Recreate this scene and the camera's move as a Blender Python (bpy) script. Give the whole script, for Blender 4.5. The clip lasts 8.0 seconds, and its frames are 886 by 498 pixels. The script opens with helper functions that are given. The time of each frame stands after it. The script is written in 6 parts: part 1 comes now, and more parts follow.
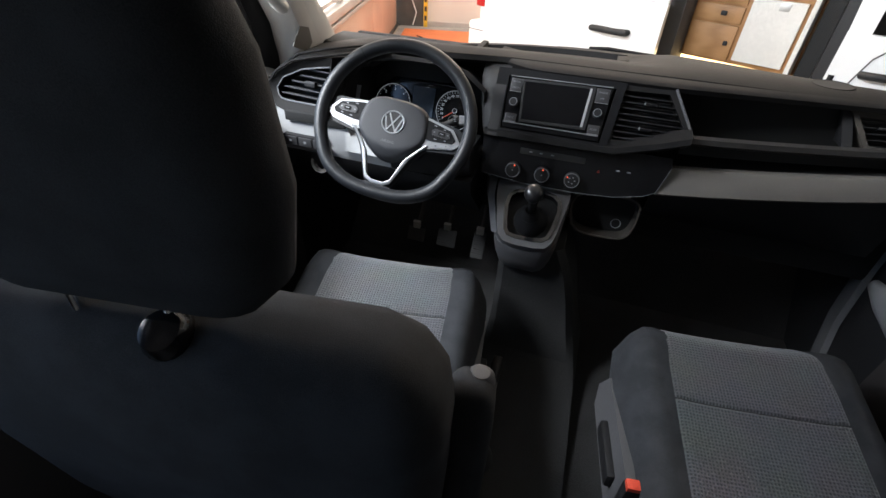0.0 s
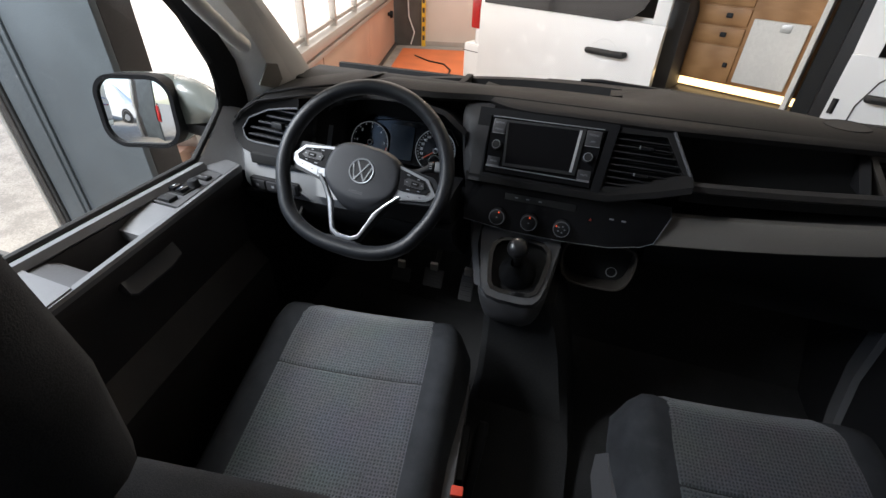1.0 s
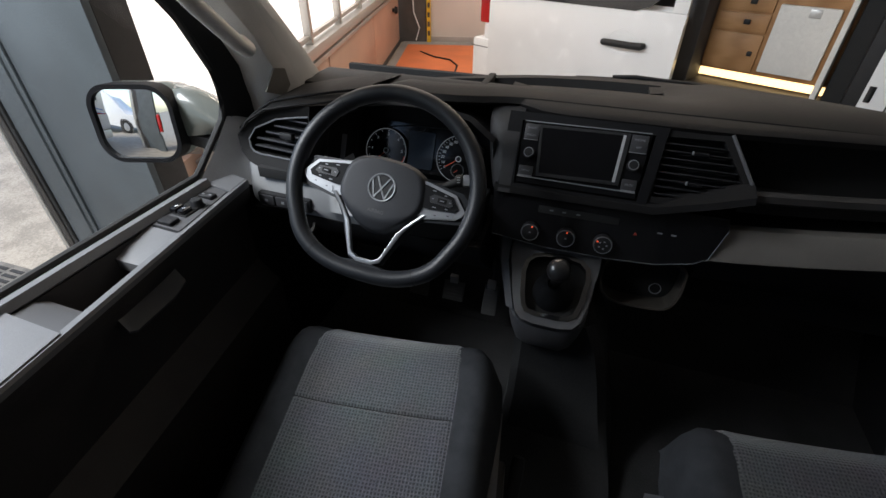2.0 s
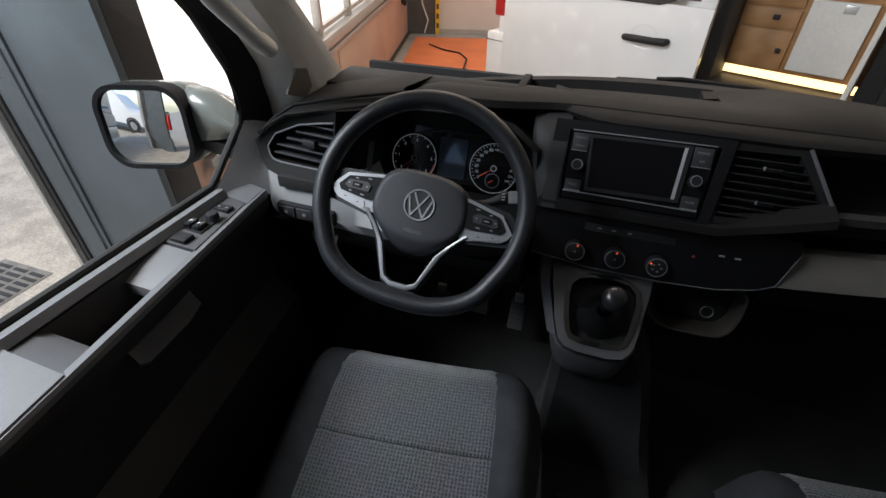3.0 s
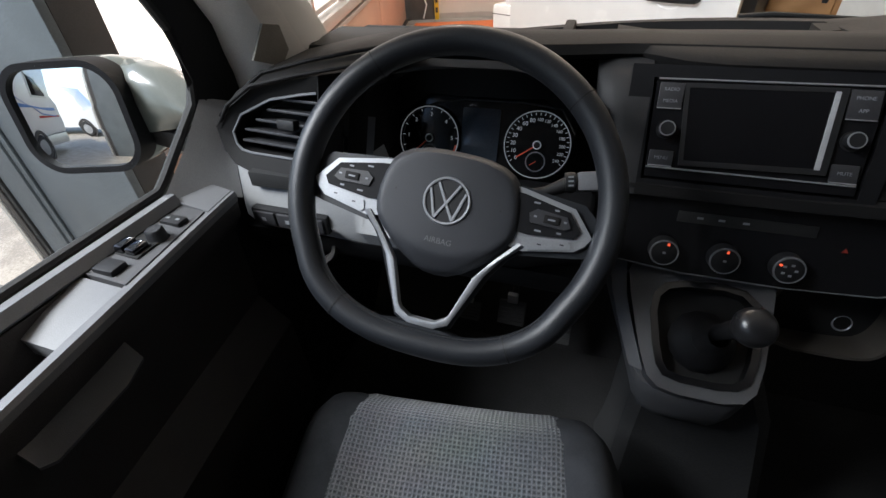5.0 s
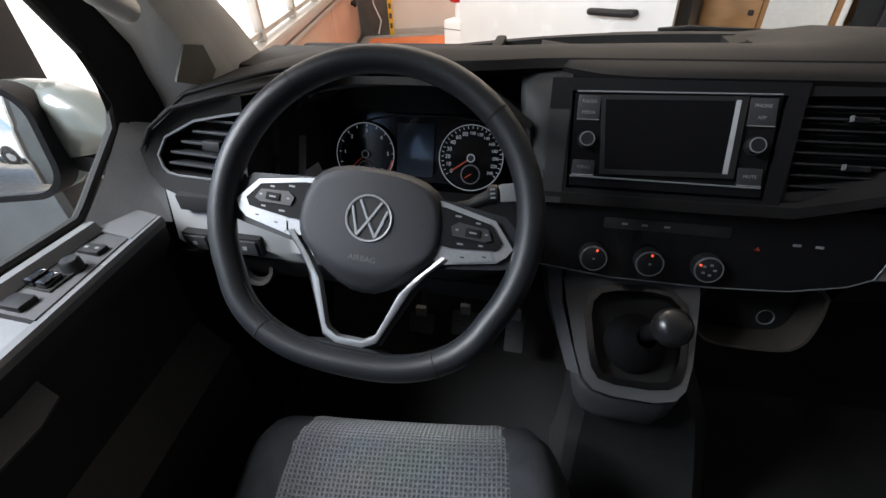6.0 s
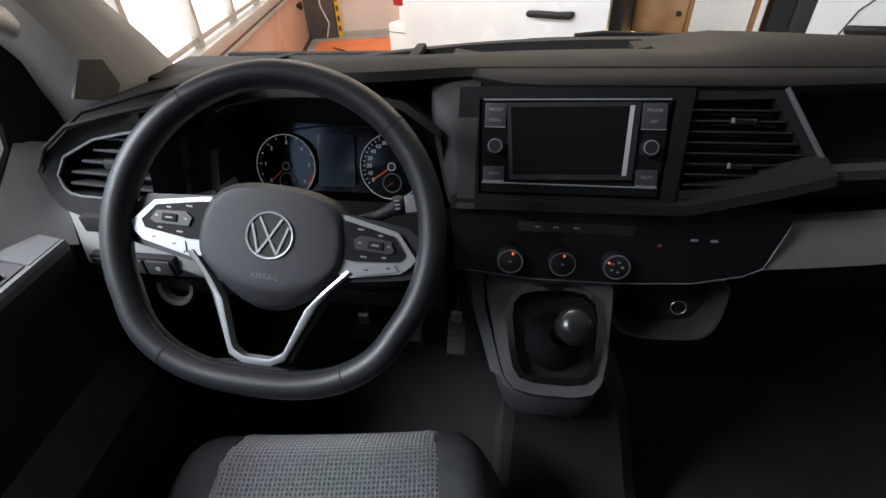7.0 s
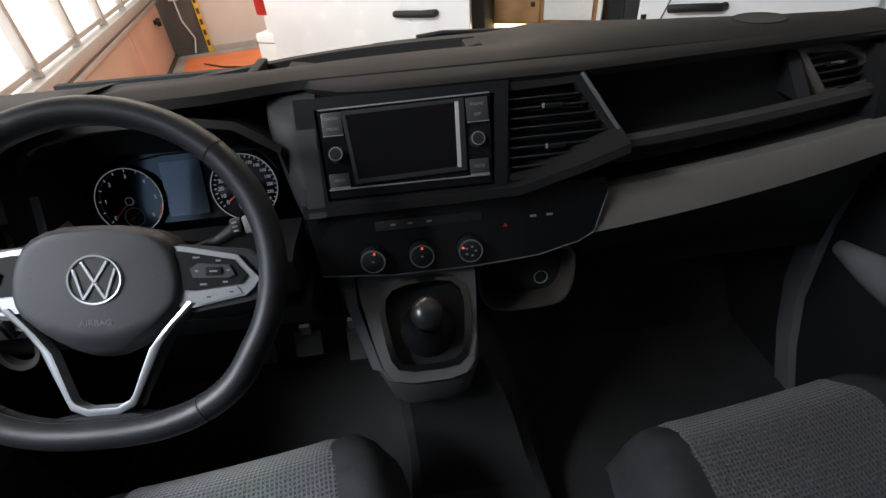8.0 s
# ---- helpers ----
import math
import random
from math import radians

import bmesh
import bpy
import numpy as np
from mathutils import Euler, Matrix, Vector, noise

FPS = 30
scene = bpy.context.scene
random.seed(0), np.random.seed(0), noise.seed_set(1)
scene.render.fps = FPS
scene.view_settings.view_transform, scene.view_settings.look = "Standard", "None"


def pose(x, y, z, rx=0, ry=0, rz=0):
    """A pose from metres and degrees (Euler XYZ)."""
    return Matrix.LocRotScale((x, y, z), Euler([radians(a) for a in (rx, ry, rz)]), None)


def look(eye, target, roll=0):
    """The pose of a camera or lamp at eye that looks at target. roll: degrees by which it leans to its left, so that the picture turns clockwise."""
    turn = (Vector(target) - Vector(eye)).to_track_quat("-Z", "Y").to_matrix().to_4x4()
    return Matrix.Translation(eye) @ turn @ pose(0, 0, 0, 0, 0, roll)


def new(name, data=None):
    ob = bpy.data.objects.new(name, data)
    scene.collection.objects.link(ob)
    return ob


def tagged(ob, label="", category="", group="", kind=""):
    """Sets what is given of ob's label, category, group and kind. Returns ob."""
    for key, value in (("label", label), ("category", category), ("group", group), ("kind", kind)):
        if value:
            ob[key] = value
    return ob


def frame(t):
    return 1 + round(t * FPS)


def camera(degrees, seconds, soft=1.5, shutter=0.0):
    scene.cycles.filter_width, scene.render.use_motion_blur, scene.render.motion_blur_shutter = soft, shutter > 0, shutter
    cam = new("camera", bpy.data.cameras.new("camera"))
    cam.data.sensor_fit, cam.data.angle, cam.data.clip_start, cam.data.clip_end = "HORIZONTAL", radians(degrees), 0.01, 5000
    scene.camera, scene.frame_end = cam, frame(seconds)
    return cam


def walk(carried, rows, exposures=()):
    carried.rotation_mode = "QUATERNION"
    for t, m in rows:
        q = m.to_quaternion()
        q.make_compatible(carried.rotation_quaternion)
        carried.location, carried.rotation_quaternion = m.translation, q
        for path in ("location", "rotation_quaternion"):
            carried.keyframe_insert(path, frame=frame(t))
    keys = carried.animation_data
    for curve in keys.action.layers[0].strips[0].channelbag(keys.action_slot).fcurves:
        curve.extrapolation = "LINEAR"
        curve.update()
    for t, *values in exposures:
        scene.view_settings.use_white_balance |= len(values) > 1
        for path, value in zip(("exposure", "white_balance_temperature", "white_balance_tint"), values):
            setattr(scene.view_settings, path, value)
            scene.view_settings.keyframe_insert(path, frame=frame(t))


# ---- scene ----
cam = camera(88.4, 8.0)
PATH = [
    (0, (0.006, -0.928, 1.2), (-0.446, 0.603, -0.005), 2.8),
    (0.5, (0.01, -0.851, 1.233), (-0.411, 0.71, 0.055), 2.5),
    (1, (0.017, -0.772, 1.219), (-0.458, 0.789, 0.062), 2.2),
    (1.5, (-0.008, -0.718, 1.208), (-0.508, 0.83, 0.045), 0.3),
    (3, (-0.158, -0.604, 1.196), (-0.666, 0.915, -0.001), 0.7),
    (3.5, (-0.18, -0.552, 1.18), (-0.698, 0.945, -0.041), -0.5),
    (4, (-0.243, -0.454, 1.122), (-0.774, 1.02, -0.121), -2.9),
    (4.2, (-0.269, -0.423, 1.098), (-0.81, 1.033, -0.162), -3.3),
    (5.3, (-0.254, -0.398, 1.063), (-0.79, 1.098, -0.151), -3.9),
    (5.5, (-0.241, -0.394, 1.064), (-0.754, 1.111, -0.149), -4.1),
    (6, (-0.216, -0.386, 1.065), (-0.635, 1.166, -0.124), -3.2),
    (6.5, (-0.182, -0.373, 1.071), (-0.533, 1.191, -0.125), -3.1),
    (7, (-0.149, -0.371, 1.075), (-0.415, 1.212, -0.118), -2.7),
    (7.5, (-0.103, -0.378, 1.075), (-0.193, 1.221, -0.123), -3.6),
    (8, (-0.057, -0.39, 1.088), (0.026, 1.198, -0.124), -4.6),
]
walk(cam, [(t, look(eye, target, roll)) for t, eye, target, roll in PATH], [(0, 2.1), (0.5, 1.8), (1.0, 1.4), (1.5, 1.1), (3.0, 0.92), (3.5, 0.92), (4.0, 1.1), (5.5, 1.45), (6.5, 1.55), (7.5, 1.52), (8.0, 1.45)])

# ---- light ----
world = bpy.data.worlds.new("world")
scene.world = world
world.use_nodes = True
wn = world.node_tree
sky = wn.nodes.new("ShaderNodeTexSky")
sky.sky_type = "NISHITA"
sky.sun_disc = False
sky.sun_elevation, sky.sun_rotation = radians(44), radians(-40)
wn.links.new(sky.outputs[0], wn.nodes["Background"].inputs[0])
wn.nodes["Background"].inputs[1].default_value = 0.15

sun = new("sun", bpy.data.lights.new("sun", "SUN"))
sun.data.energy, sun.data.angle, sun.data.color = 1.4, radians(12), (1.0, 0.96, 0.9)
sun.matrix_world = look((-6, 7, 9), (0, 0, 0))


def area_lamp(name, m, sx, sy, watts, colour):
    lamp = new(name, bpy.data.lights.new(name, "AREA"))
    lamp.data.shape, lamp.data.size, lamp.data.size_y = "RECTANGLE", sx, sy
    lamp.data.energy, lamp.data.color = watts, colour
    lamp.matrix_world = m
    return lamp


# lamp added beside the cab, in place of daylight from the open side
area_lamp("added_cab_daylight", look((-1.95, -0.8, 2.4), (-0.6, 0.05, 0.75)), 1.2, 0.7, 52, (0.92, 0.96, 1.0))

# ---- materials ----
def material(name, base, rough=0.5, metal=0.0, vary=0.15, scale=8.0, grain=0.0, grain_scale=400.0, spec=0.5, coat=0.0):
    """Principled surface with two scales of colour variation and a fine relief."""
    m = bpy.data.materials.new(name)
    m.use_nodes = True
    nt = m.node_tree
    b = nt.nodes["Principled BSDF"]
    b.inputs["Roughness"].default_value = rough
    b.inputs["Metallic"].default_value = metal
    b.inputs["Specular IOR Level"].default_value = spec
    b.inputs["Coat Weight"].default_value = coat
    co = nt.nodes.new("ShaderNodeTexCoord")
    n1 = nt.nodes.new("ShaderNodeTexNoise")
    n1.inputs["Scale"].default_value, n1.inputs["Detail"].default_value = scale, 6
    n2 = nt.nodes.new("ShaderNodeTexNoise")
    n2.inputs["Scale"].default_value, n2.inputs["Detail"].default_value = grain_scale, 3
    add = nt.nodes.new("ShaderNodeMath")
    add.operation = "ADD"
    ramp = nt.nodes.new("ShaderNodeValToRGB")
    lo, hi = 1 - vary, 1 + vary
    ramp.color_ramp.elements[0].position, ramp.color_ramp.elements[1].position = 0.7, 1.0
    ramp.color_ramp.elements[0].color = (*[c * lo for c in base], 1)
    ramp.color_ramp.elements[1].color = (*[c * hi for c in base], 1)
    nt.links.new(co.outputs["Object"], n1.inputs["Vector"])
    nt.links.new(co.outputs["Object"], n2.inputs["Vector"])
    nt.links.new(n1.outputs["Fac"], add.inputs[0])
    nt.links.new(n2.outputs["Fac"], add.inputs[1])
    sc = nt.nodes.new("ShaderNodeMath")
    sc.operation = "MULTIPLY"
    sc.inputs[1].default_value = 0.85
    nt.links.new(add.outputs[0], sc.inputs[0])
    nt.links.new(sc.outputs[0], ramp.inputs[0])
    nt.links.new(ramp.outputs[0], b.inputs["Base Color"])
    rr = nt.nodes.new("ShaderNodeMapRange")
    rr.inputs["To Min"].default_value, rr.inputs["To Max"].default_value = max(rough - 0.08, 0.02), min(rough + 0.08, 1)
    nt.links.new(n1.outputs["Fac"], rr.inputs["Value"])
    nt.links.new(rr.outputs[0], b.inputs["Roughness"])
    if grain:
        bump = nt.nodes.new("ShaderNodeBump")
        bump.inputs["Strength"].default_value, bump.inputs["Distance"].default_value = grain, 0.001
        nt.links.new(n2.outputs["Fac"], bump.inputs["Height"])
        nt.links.new(bump.outputs[0], b.inputs["Normal"])
    return m


def weave(name, dark, light, pitch, rough=0.9):
    """Woven cloth: crossing threads of two tones with bluish flecks."""
    m = bpy.data.materials.new(name)
    m.use_nodes = True
    nt = m.node_tree
    b = nt.nodes["Principled BSDF"]
    b.inputs["Roughness"].default_value = rough
    b.inputs["Sheen Weight"].default_value = 0.25
    co = nt.nodes.new("ShaderNodeTexCoord")
    mp = nt.nodes.new("ShaderNodeMapping")
    mp.inputs["Scale"].default_value = (1 / pitch, 1 / pitch, 0.0)
    nt.links.new(co.outputs["Object"], mp.inputs["Vector"])
    sep = nt.nodes.new("ShaderNodeSeparateXYZ")
    nt.links.new(mp.outputs[0], sep.inputs[0])
    waves = []
    for axis, freq in (("X", 2 * math.pi), ("Y", 2 * math.pi)):
        k = nt.nodes.new("ShaderNodeMath")
        k.operation = "MULTIPLY"
        k.inputs[1].default_value = freq
        s = nt.nodes.new("ShaderNodeMath")
        s.operation = "SINE"
        nt.links.new(sep.outputs[axis], k.inputs[0])
        nt.links.new(k.outputs[0], s.inputs[0])
        waves.append(s)
    mul = nt.nodes.new("ShaderNodeMath")
    mul.operation = "MAXIMUM"
    nt.links.new(waves[0].outputs[0], mul.inputs[0])
    nt.links.new(waves[1].outputs[0], mul.inputs[1])
    n = nt.nodes.new("ShaderNodeTexNoise")
    n.inputs["Scale"].default_value, n.inputs["Detail"].default_value = 1.3, 4
    nt.links.new(mp.outputs[0], n.inputs["Vector"])
    n2 = nt.nodes.new("ShaderNodeTexNoise")
    n2.inputs["Scale"].default_value = 9
    nt.links.new(co.outputs["Object"], n2.inputs["Vector"])
    mixf = nt.nodes.new("ShaderNodeMath")
    mixf.operation = "MULTIPLY_ADD"
    mixf.inputs[1].default_value, mixf.inputs[2].default_value = 0.28, 0.0
    nt.links.new(mul.outputs[0], mixf.inputs[0])
    nt.links.new(n.outputs["Fac"], mixf.inputs[2])
    ramp = nt.nodes.new("ShaderNodeValToRGB")
    e = ramp.color_ramp.elements
    e[0].position, e[0].color = 0.3, (*dark, 1)
    e[1].position, e[1].color = 0.9, (*light, 1)
    nt.links.new(mixf.outputs[0], ramp.inputs[0])
    big = nt.nodes.new("ShaderNodeMix")
    big.data_type, big.blend_type = "RGBA", "MULTIPLY"
    big.inputs["Factor"].default_value = 0.35
    nt.links.new(ramp.outputs[0], big.inputs["A"])
    nt.links.new(n2.outputs["Color"], big.inputs["B"])
    nt.links.new(big.outputs["Result"], b.inputs["Base Color"])
    bump = nt.nodes.new("ShaderNodeBump")
    bump.inputs["Strength"].default_value, bump.inputs["Distance"].default_value = 0.6, 0.002
    nt.links.new(mul.outputs[0], bump.inputs["Height"])
    nt.links.new(bump.outputs[0], b.inputs["Normal"])
    return m


def glow(name, colour, strength):
    m = bpy.data.materials.new(name)
    m.use_nodes = True
    b = m.node_tree.nodes["Principled BSDF"]
    b.inputs["Base Color"].default_value = (*colour, 1)
    b.inputs["Emission Color"].default_value = (*colour, 1)
    b.inputs["Emission Strength"].default_value = strength
    return m


def pane_material(name, tint, gloss=0.06):
    """Thin clear glass: see-through with a faint mirror."""
    m = bpy.data.materials.new(name)
    m.use_nodes = True
    nt = m.node_tree
    out = nt.nodes["Material Output"]
    tr, gl, mix = nt.nodes.new("ShaderNodeBsdfTransparent"), nt.nodes.new("ShaderNodeBsdfGlossy"), nt.nodes.new("ShaderNodeMixShader")
    tr.inputs[0].default_value = (*tint, 1)
    gl.inputs["Roughness"].default_value = 0.01
    mix.inputs[0].default_value = gloss
    nt.links.new(tr.outputs[0], mix.inputs[1])
    nt.links.new(gl.outputs[0], mix.inputs[2])
    nt.links.new(mix.outputs[0], out.inputs["Surface"])
    return m


BLACK = material("black_plastic", (0.010, 0.010, 0.011), 0.55, spec=0.35, grain=0.35, grain_scale=900)
SOFT = material("dark_soft_plastic", (0.010, 0.0095, 0.0095), 0.68, spec=0.19, grain=0.35, grain_scale=700, vary=0.2)
TRIMGREY = material("dark_grey_trim", (0.034, 0.032, 0.031), 0.5, spec=0.4, grain=0.3, grain_scale=800, vary=0.15)
GREY = material("grey_plastic", (0.35, 0.354, 0.36), 0.6, grain=0.3, grain_scale=800, vary=0.12)
MIDGREY = material("mid_grey_plastic", (0.075, 0.075, 0.079), 0.6, grain=0.35, grain_scale=800, vary=0.12)
TAUPE = material("taupe_plastic", (0.125, 0.116, 0.105), 0.6, grain=0.3, grain_scale=800, vary=0.1)
GLOSS = material("gloss_black", (0.008, 0.008, 0.009), 0.12, grain=0.0, vary=0.1)
# near-black holding the shade of hollows in its colour; joints use it too
DEEP = material("shade_and_joint_black", (0.008, 0.008, 0.008), 0.8)
LEATHER = material("black_leather", (0.014, 0.0155, 0.0185), 0.44, spec=0.4, grain=0.22, grain_scale=800, vary=0.2)
TRIMTAUPE = material("dark_taupe_trim", (0.062, 0.055, 0.048), 0.5, spec=0.4, grain=0.3, grain_scale=800, vary=0.15)
CHEEK = material("cheek_plastic", (0.020, 0.020, 0.021), 0.55, spec=0.35, grain=0.35, grain_scale=800, vary=0.15)
HUBGREY = material("hub_cover_plastic", (0.022, 0.0232, 0.027), 0.5, spec=0.35, grain=0.4, grain_scale=1200, vary=0.12)
SILVER = material("satin_silver", (0.38, 0.39, 0.41), 0.36, 0.6, vary=0.06)
DIMSILVER = material("dull_silver", (0.20, 0.205, 0.215), 0.4, 0.4, vary=0.08)
CHROME = material("chrome", (0.85, 0.86, 0.88), 0.08, 1.0, vary=0.03)
LINING = material("door_lining", (0.026, 0.023, 0.022), 0.6, spec=0.4, grain=0.4, grain_scale=700, vary=0.25)
SWITCHGREY = material("panel_grey", (0.15, 0.152, 0.158), 0.5, grain=0.25, grain_scale=800, vary=0.1)
PADMAT = material("switch_grey", (0.03, 0.03, 0.033), 0.45, vary=0.1)
LETTER = material("embossed_letter", (0.10, 0.10, 0.105), 0.5, vary=0.05)
MARK = material("pale_marking", (0.85, 0.86, 0.88), 0.5, vary=0.05)
DIMMARK = material("dim_marking", (0.20, 0.21, 0.225), 0.5, vary=0.05)
RED = material("red_plastic", (0.62, 0.06, 0.03), 0.4, vary=0.1)
NEEDLE = material("needle_red", (0.75, 0.10, 0.04), 0.5, vary=0.05)
SCREEN = material("display_glass", (0.006, 0.006, 0.007), 0.08, vary=0.05, coat=0.3)
CARPET = material("black_carpet", (0.013, 0.013, 0.0135), 0.95, grain=1.0, grain_scale=260, vary=0.4)
TUNNEL = material("tunnel_mat", (0.015, 0.0155, 0.0165), 0.85, grain=0.8, grain_scale=250, vary=0.25)
PEDAL = material("worn_pedal_rubber", (0.07, 0.07, 0.07), 0.6, grain=0.4, grain_scale=300)
RUBBER = material("black_rubber", (0.02, 0.02, 0.02), 0.75, grain=0.4, grain_scale=300)
CLOTH = weave("seat_weave", (0.028, 0.031, 0.036), (0.122, 0.130, 0.140), 0.0068)
SIDE = material("seat_side_cloth", (0.028, 0.030, 0.034), 0.9, spec=0.3, grain=0.4, grain_scale=1100, vary=0.3, scale=20)
SEAM = material("seam_thread", (0.012, 0.012, 0.013), 0.9)
LINER = material("headliner_cloth", (0.22, 0.215, 0.21), 0.9, grain=0.4, grain_scale=500)
PATCH = material("pillar_cover", (0.24, 0.222, 0.20), 0.7, grain=0.3, grain_scale=600)
PILLAR = material("pillar_trim", (0.74, 0.72, 0.69), 0.75, grain=0.35, grain_scale=600, vary=0.08)
WHITE = material("white_paint", (0.80, 0.80, 0.80), 0.25, vary=0.03, coat=0.4)
BODY = material("pale_grey_paint", (0.155, 0.165, 0.150), 0.25, vary=0.04, coat=0.5)
ORANGE = material("orange_mat", (0.72, 0.20, 0.07), 0.75, vary=0.12, scale=3, grain=0.4, grain_scale=120)
TERRA = material("terracotta_panel", (0.56, 0.36, 0.27), 0.6, vary=0.1, scale=2)
CONCRETE = material("concrete_floor", (0.33, 0.32, 0.30), 0.8, vary=0.25, scale=3, grain=0.5, grain_scale=90)
GRAVEL = material("gravel_ground", (0.35, 0.31, 0.255), 0.95, vary=0.22, scale=5, grain=1.0, grain_scale=70)
STEEL = material("blue_grey_steel", (0.10, 0.115, 0.125), 0.55, vary=0.15, scale=3, grain=0.15, grain_scale=200)
DARKSTEEL = material("dark_brown_steel", (0.05, 0.045, 0.043), 0.55, vary=0.2, scale=4)
ALU = material("aluminium_frame", (0.55, 0.54, 0.52), 0.4, 0.6, vary=0.08)
WALLW = material("white_wall", (0.72, 0.70, 0.66), 0.85, vary=0.06, scale=2, grain=0.3, grain_scale=60)
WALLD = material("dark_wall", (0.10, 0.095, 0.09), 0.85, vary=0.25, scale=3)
YELLOW = material("yellow_level", (0.80, 0.52, 0.04), 0.5, vary=0.1)
LENSRED = material("tail_lamp_red", (0.45, 0.02, 0.02), 0.15, vary=0.1, coat=0.5)
TINT = pane_material("tinted_glass", (0.25, 0.27, 0.28), 0.08)
CLEAR = pane_material("clear_glass", (0.95, 0.96, 0.96), 0.025)
MIRROR = bpy.data.materials.new("mirror_silver")
MIRROR.use_nodes = True
mb = MIRROR.node_tree.nodes["Principled BSDF"]
mb.inputs["Base Color"].default_value, mb.inputs["Metallic"].default_value, mb.inputs["Roughness"].default_value = (0.9, 0.92, 0.92, 1), 1.0, 0.004
FROST = glow("bright_daylight_panel", (1.0, 0.94, 0.915), 0.66)
LED = glow("warm_led_strip", (1.0, 0.68, 0.30), 1.4)
TUBE = glow("tube_lamp", (1.0, 0.93, 0.82), 6.0)
# faint glow added to dial marks and rings so they stand out
DIALGLOW = glow("glowing_dial_marking", (0.40, 0.43, 0.47), 0.11)
CASTIRON = material("dusty_cast_iron", (0.13, 0.12, 0.105), 0.85, vary=0.3, scale=12)
DULLRED = material("dull_red_mark", (0.25, 0.03, 0.02), 0.5)
PODBLACK = material("matt_black", (0.007, 0.007, 0.008), 0.6, spec=0.15, vary=0.1)
KNOB = material("polished_black", (0.012, 0.012, 0.013), 0.28, vary=0.1)
REDGLOW = glow("red_marker", (1.0, 0.12, 0.05), 0.3)


def plywood():
    m = material("birch_plywood", (0.50, 0.27, 0.10), 0.5, vary=0.12)
    nt = m.node_tree
    w = nt.nodes.new("ShaderNodeTexWave")
    w.inputs["Scale"].default_value, w.inputs["Distortion"].default_value, w.inputs["Detail"].default_value = 5, 3.0, 5
    mp = nt.nodes.new("ShaderNodeMapping")
    mp.inputs["Scale"].default_value = (0.4, 1, 4)
    co = nt.nodes.new("ShaderNodeTexCoord")
    nt.links.new(co.outputs["Object"], mp.inputs[0])
    nt.links.new(mp.outputs[0], w.inputs[0])
    r = nt.nodes.new("ShaderNodeValToRGB")
    r.color_ramp.elements[0].color, r.color_ramp.elements[1].color = (0.30, 0.145, 0.05, 1), (0.40, 0.205, 0.08, 1)
    nt.links.new(w.outputs["Fac"], r.inputs[0])
    nt.links.new(r.outputs[0], nt.nodes["Principled BSDF"].inputs["Base Color"])
    return m


WOOD = plywood()

# ---- building helpers ----
I4 = Matrix.Identity(4)


def axes(origin, xdir, ydir):
    """A pose whose x and y run along the given directions; z comes out of the face."""
    x = Vector(xdir).normalized()
    y = Vector(ydir)
    y = (y - x * x.dot(y)).normalized()
    z = x.cross(y)
    return Matrix(((x[0], y[0], z[0], origin[0]), (x[1], y[1], z[1], origin[1]), (x[2], y[2], z[2], origin[2]), (0, 0, 0, 1)))


def finish(bm, m=I4, bevel=0.0, seg=2):
    if bevel:
        bmesh.ops.bevel(bm, geom=[e for e in bm.edges if len(e.link_faces) == 2 and e.calc_face_angle(0) > 0.5], offset=bevel, segments=seg, profile=0.6, affect="EDGES", clamp_overlap=True)
    bmesh.ops.transform(bm, matrix=m, verts=bm.verts)
    bmesh.ops.recalc_face_normals(bm, faces=bm.faces)
    return bm


def rbox(x0, x1, y0, y1, z0, z1, bevel=0.004, m=I4, seg=2):
    bm = bmesh.new()
    bmesh.ops.create_cube(bm, size=1)
    for v in bm.verts:
        v.co = Vector((x0 + (v.co.x + 0.5) * (x1 - x0), y0 + (v.co.y + 0.5) * (y1 - y0), z0 + (v.co.z + 0.5) * (z1 - z0)))
    return finish(bm, m, bevel, seg)


def plate(pts, depth, m=I4, bevel=0.003, seg=2):
    """A polygon in the face's plane, as thick as depth behind it."""
    bm = bmesh.new()
    top = [bm.verts.new((x, y, 0)) for x, y in pts]
    bot = [bm.verts.new((x, y, -depth)) for x, y in pts]
    bm.faces.new(top)
    bm.faces.new(bot[::-1])
    n = len(pts)
    for i in range(n):
        bm.faces.new((top[i], bot[i], bot[(i + 1) % n], top[(i + 1) % n]))
    return finish(bm, m, bevel, seg)


def ring(outer, inner, depth, m=I4, bevel=0.003, lift=0.0, seg=2):
    """A frame between two outlines with the same number of corners; lift raises the inner rim."""
    bm = bmesh.new()
    n = len(outer)
    a = [bm.verts.new((x, y, 0)) for x, y in outer]
    b = [bm.verts.new((x, y, lift)) for x, y in inner]
    c = [bm.verts.new((x, y, -depth)) for x, y in inner]
    d = [bm.verts.new((x, y, -depth)) for x, y in outer]
    for i in range(n):
        j = (i + 1) % n
        for p, q in ((a, b), (b, c), (c, d), (d, a)):
            bm.faces.new((p[i], p[j], q[j], q[i]))
    return finish(bm, m, bevel, seg)


